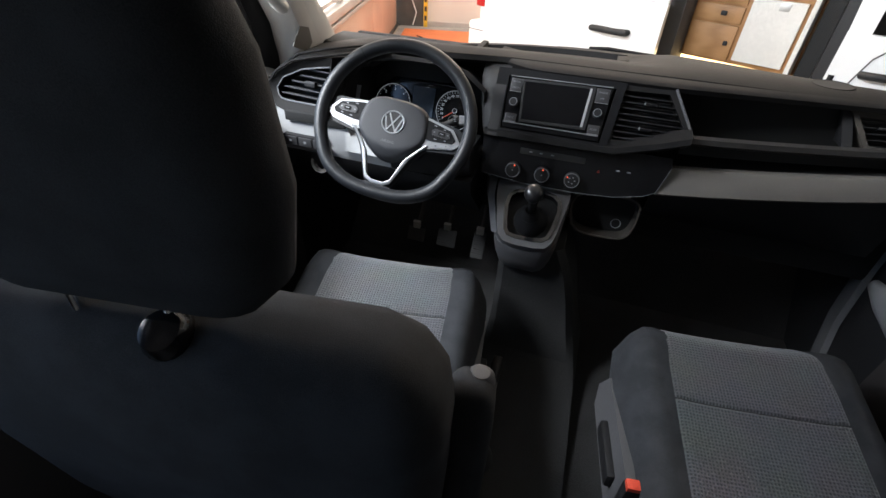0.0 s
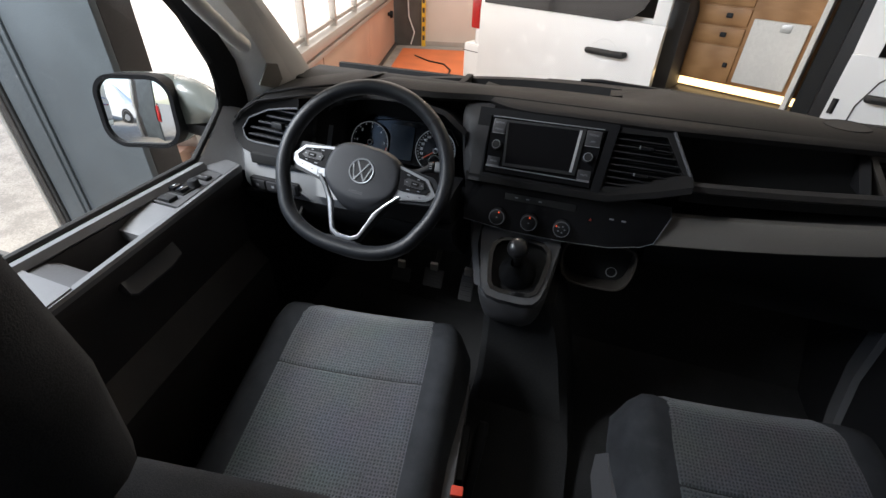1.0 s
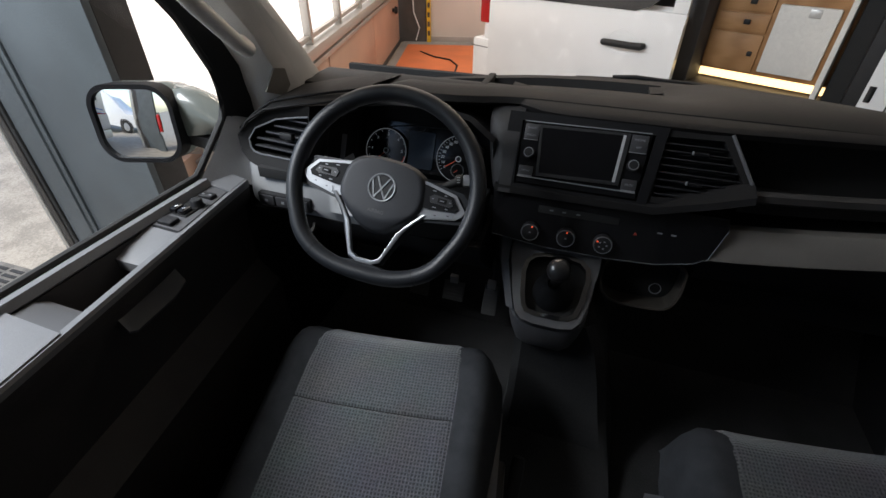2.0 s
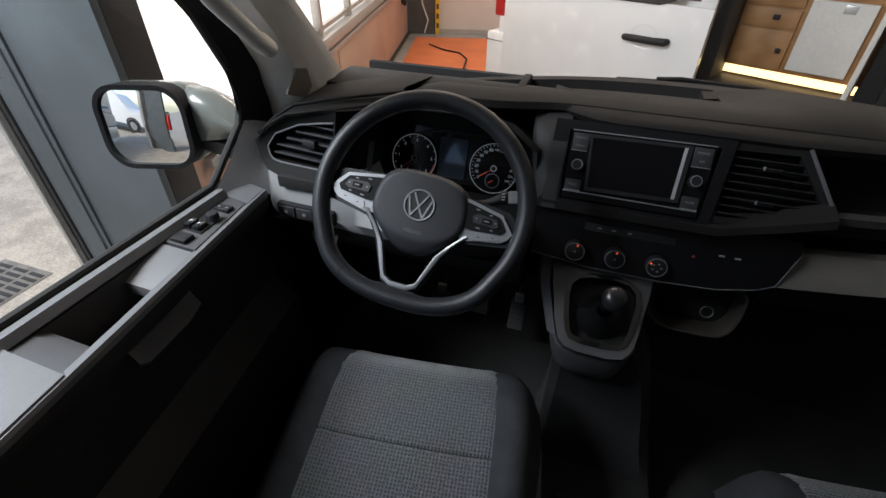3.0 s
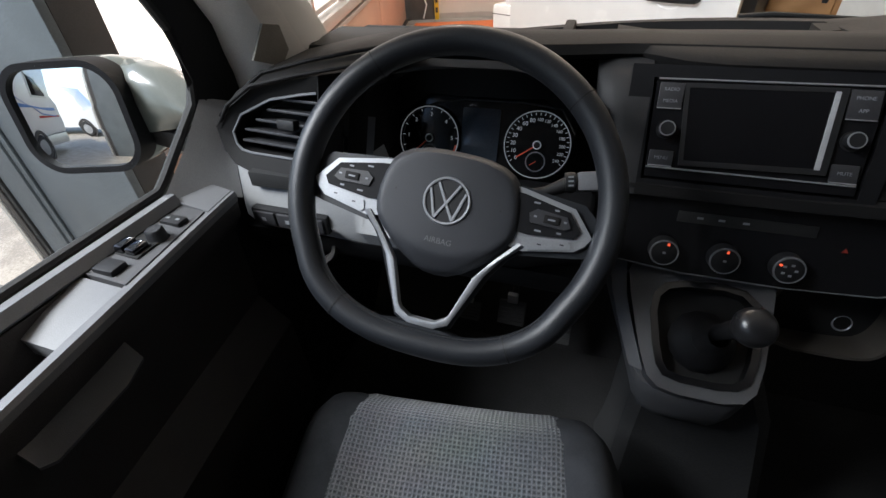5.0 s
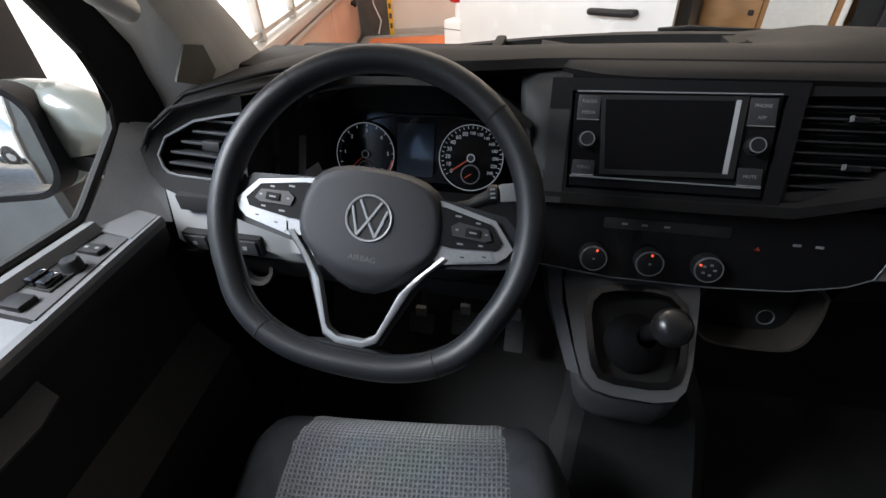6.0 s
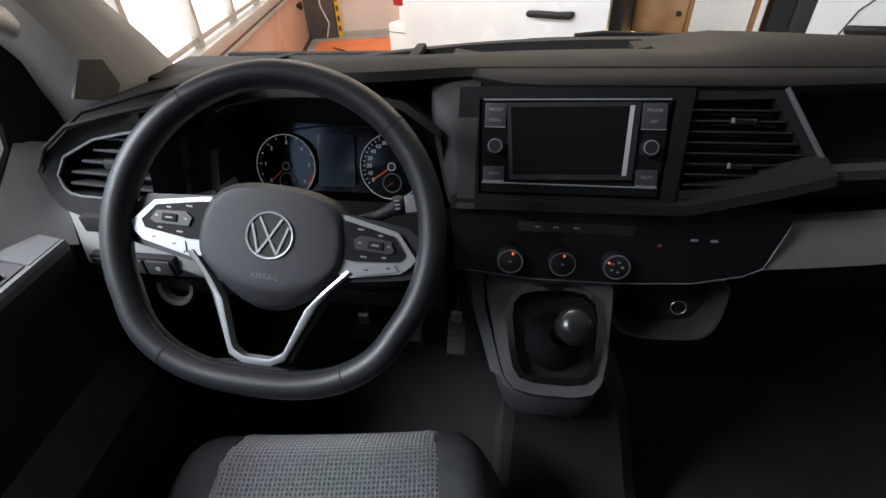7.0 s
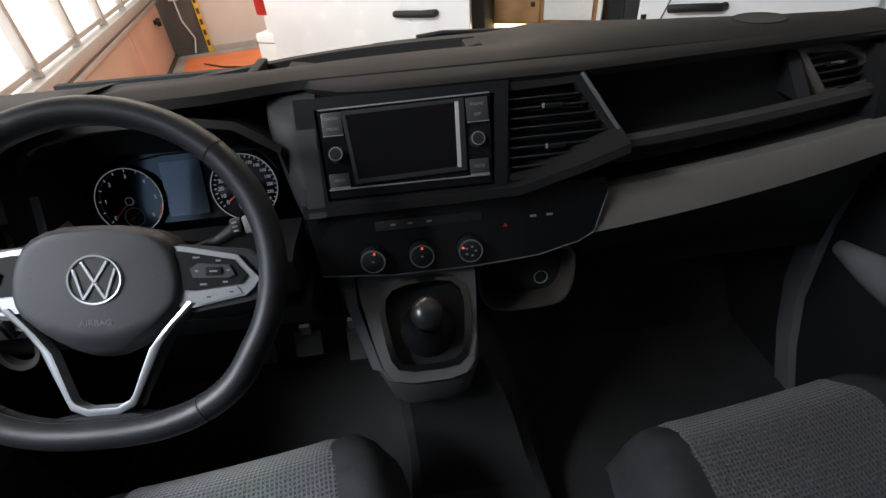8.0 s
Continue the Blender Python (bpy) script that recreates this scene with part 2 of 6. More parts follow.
def tube(path, r, n=10, closed=False, m=I4, flat=1.0, up=(0, 0, 1)):
    """A round bar along a path; r is one radius or one for each point."""
    bm = bmesh.new()
    path = [Vector(p) for p in path]
    k = len(path)
    rs = r if isinstance(r, (list, tuple)) else [r] * k
    rings = []
    for i, p in enumerate(path):
        d = (path[(i + 1) % k] - path[i - 1]) if closed or 0 < i < k - 1 else (path[1] - path[0] if i == 0 else path[-1] - path[-2])
        d.normalize()
        s = d.cross(Vector(up))
        s = s.normalized() if s.length > 1e-4 else d.orthogonal().normalized()
        t = s.cross(d)
        rings.append([bm.verts.new(p + (s * math.cos(2 * math.pi * j / n) + t * math.sin(2 * math.pi * j / n) * flat) * rs[i]) for j in range(n)])
    for i in range(k if closed else k - 1):
        a, b = rings[i], rings[(i + 1) % k]
        for j in range(n):
            bm.faces.new((a[j], a[(j + 1) % n], b[(j + 1) % n], b[j]))
    if not closed:
        bm.faces.new(rings[0][::-1])
        bm.faces.new(rings[-1])
    return finish(bm, m)


def lathe(profile, n=24, m=I4):
    """A turned shape: (radius, height) pairs round the local z."""
    bm = bmesh.new()
    rings = []
    for r, z in profile:
        if r < 1e-5:
            rings.append([bm.verts.new((0, 0, z))])
        else:
            rings.append([bm.verts.new((r * math.cos(2 * math.pi * j / n), r * math.sin(2 * math.pi * j / n), z)) for j in range(n)])
    for a, b in zip(rings, rings[1:]):
        for j in range(n):
            q = [a[j % len(a)], a[(j + 1) % len(a)], b[(j + 1) % len(b)], b[j % len(b)]]
            q = [v for i, v in enumerate(q) if v not in q[:i]]
            if len(q) > 2:
                bm.faces.new(q)
    return finish(bm, m)


def loft(sections, closed=True, caps=True, m=I4):
    """A skin over rows of points, each row with as many points as the next."""
    bm = bmesh.new()
    rows = [[bm.verts.new(p) for p in s] for s in sections]
    n = len(rows[0])
    for a, b in zip(rows, rows[1:]):
        for j in range(n if closed else n - 1):
            bm.faces.new((a[j], a[(j + 1) % n], b[(j + 1) % n], b[j]))
    if caps and closed:
        bm.faces.new(rows[0][::-1])
        bm.faces.new(rows[-1])
    return finish(bm, m)


def join(*bms):
    """One bmesh out of several."""
    out = bmesh.new()
    for b in bms:
        me = bpy.data.meshes.new("t")
        b.to_mesh(me)
        out.from_mesh(me)
        bpy.data.meshes.remove(me)
        b.free()
    return out


def part(name, bm, mat, parent=None, label="", smooth=True, sharp=0.7):
    me = bpy.data.meshes.new(name)
    bm.to_mesh(me)
    bm.free()
    if smooth:
        me.shade_smooth()
        me.set_sharp_from_angle(angle=sharp)
    me.materials.append(mat)
    ob = new(name, me)
    if parent is not None:
        ob.parent = parent
        ob.matrix_parent_inverse = parent.matrix_world.inverted()
    if label:
        tagged(ob, label)
    return ob


def thing(name, at, label, category, group="", kind=""):
    ob = new(name)
    ob.empty_display_size = 0.05
    ob.location = at
    bpy.context.view_layer.update()
    return tagged(ob, label, category, group, kind)


def structure(name, bm, mat, label, smooth=True):
    return tagged(part(name, bm, mat, None, "", smooth), label, "", "", "structure")


def lettering(name, text, size, m, mat, parent, depth=0.0006):
    """Raised letters, centred on the pose's origin."""
    cu = bpy.data.curves.new(name, "FONT")
    cu.body, cu.size, cu.extrude, cu.align_x, cu.align_y = text, size, depth, "CENTER", "CENTER"
    tmp = bpy.data.objects.new("t", cu)
    scene.collection.objects.link(tmp)
    bpy.context.view_layer.update()
    me = bpy.data.meshes.new_from_object(tmp.evaluated_get(bpy.context.evaluated_depsgraph_get()))
    bpy.data.objects.remove(tmp)
    bm = bmesh.new()
    bm.from_mesh(me)
    bpy.data.meshes.remove(me)
    bmesh.ops.transform(bm, matrix=m, verts=bm.verts)
    return part(name, bm, mat, parent, "", False)


def circle(cx, cy, r, n=32, a0=0.0, a1=2 * math.pi):
    return [(cx + r * math.cos(a0 + (a1 - a0) * i / n), cy + r * math.sin(a0 + (a1 - a0) * i / n)) for i in range(n)]


def rrect(x0, x1, y0, y1, r, k=4):
    out = []
    for cx, cy, a in ((x1 - r, y1 - r, 0), (x0 + r, y1 - r, 90), (x0 + r, y0 + r, 180), (x1 - r, y0 + r, 270)):
        out += [(cx + r * math.cos(radians(a + 90 * i / k)), cy + r * math.sin(radians(a + 90 * i / k))) for i in range(k + 1)]
    return out


def shrink(pts, f, dx=0.0, dy=0.0):
    cx, cy = sum(p[0] for p in pts) / len(pts), sum(p[1] for p in pts) / len(pts)
    return [(cx + (x - cx) * f + dx, cy + (y - cy) * f + dy) for x, y in pts]


def inset(pts, d):
    """The outline moved inwards by d (corners counter-clockwise)."""
    out = []
    n = len(pts)
    for i in range(n):
        p, q, r = Vector(pts[i - 1]), Vector(pts[i]), Vector(pts[(i + 1) % n])
        e1, e2 = (q - p).normalized(), (r - q).normalized()
        n1, n2 = Vector((-e1.y, e1.x)), Vector((-e2.y, e2.x))
        b = (n1 + n2)
        b = b / max(b.length_squared, 0.3) * 2 * d
        out.append((q.x + b.x, q.y + b.y))
    return out

# ---- workshop and ground ----
GZ = -0.62
ground = structure("ground", rbox(-60, 60, -60, 60, GZ - 0.3, GZ, 0), GRAVEL, "pale gravel and dirt ground outside the workshop", False)
WALL_O, WALL_D = Vector((-1.77, 0.74, 0)), Vector((-0.25, 0.968, 0)).normalized()
WM = axes((WALL_O.x, WALL_O.y, GZ), WALL_D, (0, 0, 1))  # x along the wall, y up, z into the room (towards the van)
workshop_floor = structure("workshop_floor", plate([(0, 0), (8, 0), (8, -9.5), (-9, -9.5), (-9, 0)], 0.02, axes((WALL_O.x, WALL_O.y, GZ + 0.012), WALL_D, WM.to_3x3() @ Vector((0, 0, -1))), 0), CONCRETE, "grey concrete workshop floor", False)


def on_wall(x0, x1, y0, y1, z0, z1, bevel=0.004):
    return rbox(x0, x1, y0, y1, z0, z1, bevel, WM)


# panel wall: low coloured panel, rail, bright windows between uprights
panel_wall = thing("wall_west", (WALL_O.x, WALL_O.y, GZ), "terracotta panel wall with bright glazed upper windows in aluminium frames", "wall", kind="structure")
for i in range(3):
    part("wall_panel", on_wall(0.45 + i * 2.2, 2.62 + i * 2.2, 0.02, 0.88, -0.16, -0.06, 0.006), TERRA, panel_wall)
part("wall_rail", on_wall(0.2, 7.1, 0.88, 0.97, -0.2, 0.0, 0.008), ALU, panel_wall, "grey aluminium window sill rail")
part("wall_ledge", on_wall(0.2, 7.1, 0.80, 0.845, -0.06, -0.02, 0.006), ALU, panel_wall)
part("wall_foot", on_wall(0.2, 7.1, 0.0, 0.06, -0.1, -0.04, 0.004), DARKSTEEL, panel_wall)
for i, x in enumerate((1.25, 2.2, 3.15, 4.1, 5.05, 6.0, 7.0)):
    part("window_upright", on_wall(x - 0.03, x + 0.03, 0.97, 3.3, -0.16, -0.04, 0.006), ALU, panel_wall)
    part("window_bar", on_wall(x + 0.03, x + 0.92, 1.0, 1.04, -0.14, -0.06, 0.004), ALU, panel_wall)
part("pane", on_wall(-0.1, 1.22, 0.97, 3.3, -0.115, -0.105, 0), FROST, panel_wall, "bright milky daylight pane", False)
part("wall_panel", on_wall(-0.05, 0.43, 0.02, 0.88, -0.16, -0.06, 0.006), TERRA, panel_wall)
for x in (1.25, 2.2, 3.15, 4.1, 5.05, 6.0):
    part("pane", on_wall(x + 0.03, x + 0.92, 0.97, 3.3, -0.115, -0.105, 0), FROST, panel_wall, "bright milky daylight pane", False)
part("wall_top", on_wall(-0.1, 7.1, 3.3, 4.2, -0.2, 0.0, 0.01), WALLW, panel_wall)

far_wall = thing("wall_north", (-3.5, 7.6, GZ), "white and dark painted far workshop wall", "wall", kind="structure")
FM = axes(WM @ Vector((7.1, 0, 0)), WM.to_3x3() @ Vector((0, 0, 1)), (0, 0, 1))
part("dark_pier", rbox(-0.2, 0.42, 0, 4.2, -0.25, 0.0, 0.01, FM), WALLD, far_wall, "dark painted wall pier")
part("white_wall_field", rbox(0.42, 9.5, 0.0, 4.2, -0.25, -0.03, 0.01, FM), WALLW, far_wall, "white painted wall field")
part("skirting", rbox(0.42, 9.5, 0.0, 0.10, -0.03, -0.01, 0.004, FM), ALU, far_wall)
part("socket_box", rbox(0.12, 0.26, 0.78, 0.92, 0.0, 0.06, 0.008, FM), WHITE, far_wall, "white wall socket box")
part("conduit", tube([FM @ Vector(p) for p in ((0.19, 0.78, 0.03), (0.2, 0.5, 0.03), (0.3, 0.25, 0.05), (0.24, 0.05, 0.1))], 0.012), WHITE, far_wall, "pale hanging cable")
part("black_knob", lathe([(0, 0.09), (0.05, 0.08), (0.06, 0.04), (0.03, 0.03), (0.03, 0)], 16, WM @ pose(6.4, 0.62, -0.06)), BLACK, far_wall, "black round wall fitting")
level = tagged(part("spirit_level", rbox(0.43, 0.50, 0.0, 1.9, 0.005, 0.035, 0.004, FM), YELLOW), "long yellow spirit level leaning on the wall", "tool")
for k in range(12):
    part("slot", rbox(0.445, 0.485, 0.12 + k * 0.15, 0.2 + k * 0.15, 0.0355, 0.037, 0, FM), DARKSTEEL, level, "", False)
# walls added and kept dark to hold light off the passenger side
structure("wall_east", rbox(3.6, 3.8, -9, 9, GZ, 3.6, 0.0), WALLD, "dark side wall added to hold back light", False)
structure("wall_south", rbox(-2.3, 6.5, -9.2, -9, GZ, 3.6, 0.0), WALLD, "dark rear wall added to hold back light", False)
structure("ceiling", rbox(-2.45, 6.7, -9.2, 10, 3.6, 3.7, 0.0), WALLW, "white workshop ceiling", False)

tagged(part("floor_mat", plate([(0, 0), (2.9, 0), (2.9, 2.6), (0, 2.6)], 0.012, axes(WM @ Vector((4.2, 0.026, 0.12)), WM.to_3x3() @ Vector((0, 0, 1)), WALL_D), 0.004), ORANGE), "flat orange floor mat on the concrete", "mat")
tagged(part("cable", tube([(-2.95, 6.9, GZ + 0.03), (-2.6, 6.6, GZ + 0.04), (-2.3, 6.5, GZ + 0.04), (-2.1, 6.2, GZ + 0.04), (-2.0, 5.7, GZ + 0.04), (-1.6, 5.4, GZ + 0.04)], 0.012), BLACK), "thin dark cable lying on the orange mat", "cable")

# steel column and door frame at the open side
column = thing("steel_column", (-2.05, 0.6, GZ), "blue-grey and dark brown painted steel door column", "column", kind="structure")
part("light_face", rbox(-2.14, -1.65, 0.5, 0.53, GZ, 3.6, 0.004), STEEL, column)
part("dark_face", rbox(-1.69, -1.651, 0.531, 0.665, GZ, 3.6, 0.004), DARKSTEEL, column)
part("web", rbox(-2.14, -1.70, 0.54, 0.66, GZ, 3.6, 0.004), DARKSTEEL, column)
part("fold", rbox(-2.16, -2.12, 0.488, 0.498, GZ, 3.6, 0.003), STEEL, column)
part("side_face", rbox(-2.27, -2.145, 0.478, 0.60, GZ, 3.6, 0.004), STEEL, column)
part("seal_strip", rbox(-2.295, -2.273, 0.47, 0.58, GZ, 3.6, 0.004), RUBBER, column, "black rubber door seal")
part("door_rail", rbox(-2.335, -2.298, 0.465, 0.58, GZ, 3.6, 0.006), DARKSTEEL, column)
part("door_edge", rbox(-2.365, -2.338, 0.46, 0.56, GZ, 3.6, 0.006), ALU, column)
column_b = thing("steel_column", (-2.95, -6.1, GZ), "blue-grey painted steel column at the far end of the opening", "column", kind="structure")
part("light_face", rbox(-3.30, -2.62, -6.2, -6.0, GZ, 3.6, 0.004), STEEL, column_b)
part("door_edge", rbox(-3.40, -3.31, -6.18, -6.02, GZ, 3.6, 0.008), DARKSTEEL, column_b)
part("door_rail", rbox(-3.50, -3.43, -6.16, -6.04, GZ, 3.6, 0.008), ALU, column_b)
ext = thing("fire_extinguisher", (-2.54, -6.1, GZ + 0.75), "red fire extinguisher hung on the steel column", "extinguisher")
part("bottle", lathe([(0, 0.0), (0.075, 0.01), (0.08, 0.03), (0.08, 0.40), (0.05, 0.46), (0.02, 0.49), (0.02, 0.52), (0, 0.52)], 20, pose(-2.54, -6.1, GZ + 0.75)), LENSRED, ext)
part("valve", rbox(-2.59, -2.49, -6.13, -6.07, GZ + 1.27, GZ + 1.32, 0.006), BLACK, ext)
part("hose", tube([(-2.5, -6.1, GZ + 1.29), (-2.45, -6.05, GZ + 1.2), (-2.44, -6.04, GZ + 1.0), (-2.46, -6.06, GZ + 0.85)], 0.012, 8), RUBBER, ext)
grate = thing("drain_grate", (-3.3, 0.55, GZ), "dark iron drain grate set in the gravel", "grate")
part("grate_rim", rbox(-3.52, -3.10, 0.30, 0.66, GZ - 0.01, GZ + 0.004, 0.002), CASTIRON, grate)
# raised black boxes paint the shade inside the open slots
for k in range(7):
    for c in range(3):
        part("grate_slot", rbox(-3.50 + c * 0.135, -3.39 + c * 0.135, 0.325 + k * 0.046, 0.350 + k * 0.046, GZ, GZ + 0.006, 0.001), DEEP, grate)

# ceiling lamps of the workshop
for k, (lx, ly) in enumerate(((0.6, 4.8), (1.8, 6.0), (-1.2, 3.4), (-1.0, -5.0))):
    lampo = thing("ceiling_light", (lx, ly, 3.5), "long white tube lamp fixed under the workshop ceiling", "lamp", "workshop lamps")
    part("housing", rbox(lx - 0.75, lx + 0.75, ly - 0.09, ly + 0.09, 3.52, 3.6, 0.01), WHITE, lampo)
    part("tube", tube([(lx - 0.7, ly, 3.49), (lx + 0.7, ly, 3.49)], 0.02, 10), TUBE, lampo)
    area_lamp("tube_light", look((lx, ly, 3.45), (lx, ly, 0)), 1.4, 0.15, (27, 26, 26, 8)[k], (1.0, 0.85, 0.70))

# ---- camper van parked ahead, side-on ----
VD = Vector((0.9, -0.436, 0)).normalized()
VM = axes((0.08, 2.9, GZ), VD, (0, 0, 1))  # x along the van towards its front, y up, z towards us


def vbox(x0, x1, y0, y1, z0, z1, bevel=0.01):
    return rbox(x0, x1, y0, y1, z0, z1, bevel, VM)


van = thing("camper_van", (0.08, 2.9, GZ), "white camper van with its sliding door open and plywood cabinets inside", "van")
# body side: rear quarter, roof rail, sill and the far side
part("rear_quarter", loft([[(x, y, z) for y, z in ((0.32, -0.03), (0.45, 0.0), (1.3, -0.02), (1.38, -0.05))] for x in (-1.26, -0.6, 0.3)], False, False, VM), WHITE, van)
part("rear_corner", loft([[(x, y, z) for y in (0.3, 0.8, 1.2, 1.9)] for x, z in ((-1.26, -0.02), (-1.30, -0.06), (-1.33, -0.16), (-1.34, -0.5))], False, False, VM), WHITE, van)
part("roof_side", vbox(-1.3, 3.6, 1.85, 2.0, -0.4, -0.06), WHITE, van)
part("roof", vbox(-1.3, 3.0, 1.94, 2.0, -1.7, -0.4), WHITE, van)
part("van_floor", vbox(-1.3, 3.0, 0.42, 0.50, -1.7, -0.06), DARKSTEEL, van)
part("sill", vbox(-1.25, 3.0, 0.28, 0.42, -0.2, -0.04), WHITE, van)
part("far_side", vbox(-1.3, 3.0, 0.28, 1.95, -1.75, -1.7), WHITE, van)
part("bumper", vbox(-1.37, -1.05, 0.35, 1.0, -0.12, 0.012, 0.03), WHITE, van, "white plastic bumper corner")
part("bumper_joint", vbox(-1.368, -1.18, 0.93, 0.936, 0.008, 0.0135, 0.0), DARKSTEEL, van, "", False)
part("tail_lamp", vbox(-1.30, -1.20, 1.12, 1.75, -0.1, 0.012, 0.02), LENSRED, van, "tall red tail lamp")
# the open sliding door stands along the rear quarter
slid = part("sliding_door", loft([[(x, y, z) for y, z in ((0.36, 0.03), (0.5, 0.055), (1.28, 0.06), (1.36, 0.05), (1.36, 0.02), (0.36, 0.0))] for x in (-1.16, -0.5, 0.1, 0.355, 0.365)], True, True, VM), WHITE, van, "white sliding door with pressed panel")
part("door_frame", join(vbox(0.27, 0.365, 1.36, 1.9, 0.02, 0.05), vbox(-1.16, 0.365, 1.85, 1.93, 0.02, 0.05)), WHITE, slid)
part("window", plate([(-1.12, 1.34), (0.04, 1.35), (0.13, 1.38), (0.2, 1.44), (0.25, 1.55), (0.27, 1.86), (-1.12, 1.86)], 0.006, VM @ pose(0, 0, 0.062), 0.002), GLOSS, slid, "dark tinted side window")
part("handle", tube([(-0.135, 1.145, 0.075), (-0.12, 1.15, 0.1), (-0.05, 1.152, 0.106), (0.07, 1.152, 0.106), (0.145, 1.155, 0.1), (0.15, 1.155, 0.07)], [0.018, 0.021, 0.022, 0.022, 0.024, 0.02], 10, False, VM, 1.0, (0, 1, 0)), BLACK, slid, "black plastic pull handle")
part("handle_dish", lathe([(0.0, -0.02), (0.05, -0.016), (0.085, 0.0), (0.092, 0.002)], 24, VM @ pose(-0.01, 1.16, 0.0592) @ Matrix.Diagonal((1, 0.8, 1, 1))), WHITE, slid)
# cabinet in the doorway
CABZ = -0.38
# black slab stands for the unlit interior beside the cabinet
part("dark_interior_slab", vbox(1.15, 1.28, 0.3, 1.9, -0.5, -0.3), DEEP, van, "black slab painted as the unlit van interior")
part("step", vbox(0.38, 1.2, 0.86, 0.93, -1.2, -0.14), DARKSTEEL, van, "dark step edge")
part("led_strip", vbox(0.30, 1.14, 0.945, 0.995, CABZ - 0.04, CABZ - 0.02, 0.004), LED, van, "glowing warm light strip under the cabinet")
cab = part("cabinet", vbox(0.34, 1.16, 1.0, 1.9, -1.0, CABZ, 0.004), WOOD, van, "plywood kitchen cabinet")
for k, (y0, y1) in enumerate(((1.60, 1.72), (1.48, 1.585), (1.365, 1.465), (1.25, 1.35))):
    part("drawer", vbox(0.42, 0.72, y0, y1, CABZ, CABZ + 0.016, 0.003), WOOD, cab)
    part("drawer_latch", vbox(0.58, 0.62, y0 + 0.04, y0 + 0.07, CABZ + 0.016, CABZ + 0.03, 0.008), BLACK, cab)
part("cabinet_door", vbox(0.42, 0.72, 1.015, 1.235, CABZ, CABZ + 0.016, 0.003), WOOD, cab)
part("door_latch", vbox(0.66, 0.69, 1.11, 1.14, CABZ + 0.016, CABZ + 0.03, 0.008), BLACK, cab)
fr = part("fridge_door", vbox(0.75, 1.06, 1.03, 1.42, CABZ, CABZ + 0.03, 0.008), WALLW, cab, "white fridge door")
part("fridge_latch", vbox(0.91, 0.97, 1.365, 1.41, CABZ + 0.03, CABZ + 0.036, 0.004), ALU, cab)
part("control_panel", vbox(0.92, 1.06, 1.56, 1.65, CABZ, CABZ + 0.012, 0.004), BLACK, cab, "small black control panel")
part("cabinet_edge", vbox(1.095, 1.125, 0.85, 1.9, CABZ - 0.02, CABZ + 0.12, 0.006), WALLW, cab)
part("seat_base", vbox(1.25, 1.5, 0.5, 1.7, -0.9, -0.15, 0.05), BLACK, van, "black cab seat seen in the doorway")
part("rear_bench", vbox(-0.3, 0.40, 0.8, 1.5, -0.6, -0.2, 0.08), MIDGREY, van, "olive grey bench side")
fdoor = part("front_door", loft([[(x, y, z) for y, z in ((0.36, 0.0), (0.5, 0.03), (1.25, 0.035), (1.36, 0.02), (1.36, -0.02), (0.36, -0.03))] for x in (1.335, 1.355, 2.0, 2.4)], True, True, VM), WHITE, van, "white front door")
part("front_door_post", loft([[(x + (y - 1.36) * s, y, z) for y in (1.36, 1.9)] for x, s, z in ((1.335, -0.05, 0.0), (1.44, 0.0, 0.02), (1.44, 0.0, -0.03), (1.335, -0.05, -0.03))], False, False, VM), WHITE, fdoor)
part("front_door_handle", tube([(1.49, 1.17, 0.05), (1.51, 1.175, 0.075), (1.63, 1.18, 0.078), (1.73, 1.18, 0.072), (1.75, 1.18, 0.04)], 0.021, 10, False, VM, 1.0, (0, 1, 0)), BLACK, fdoor, "black plastic pull handle")
part("hinge_latch", tube([(1.365, 1.06, 0.03), (1.365, 1.14, 0.03)], 0.016, 10, False, VM), BLACK, fdoor)
part("door_seam", tube([(1.60, 1.36, 0.022), (1.50, 1.25, 0.036), (1.455, 1.12, 0.037), (1.45, 0.95, 0.036), (1.46, 0.6, 0.034)], 0.004, 6, False, VM), DARKSTEEL, fdoor, "curved dark panel gap")
part("nose", loft([[(2.4, y, -0.02) for y in (0.36, 0.9, 1.3)], [(3.2, y, -0.1) for y in (0.36, 0.9, 1.2)], [(3.6, y, -0.7) for y in (0.36, 0.8, 1.05)]], False, False, VM), WHITE, van)
for wx in (-0.75, 2.75):
    wheel = part("wheel", lathe([(0.0, -0.02), (0.2, -0.02), (0.22, 0.0), (0.32, 0.0), (0.33, -0.04), (0.33, -0.2), (0, -0.2)], 28, VM @ pose(wx, 0.33, -0.02)), RUBBER, van)
    part("rim", lathe([(0, 0.0), (0.19, 0.004), (0.205, -0.012)], 24, VM @ pose(wx, 0.33, -0.008)), SILVER, wheel)

# motorhome and van outside, met in the door mirror
BLUE = material("blue_stripe", (0.08, 0.2, 0.5), 0.4)


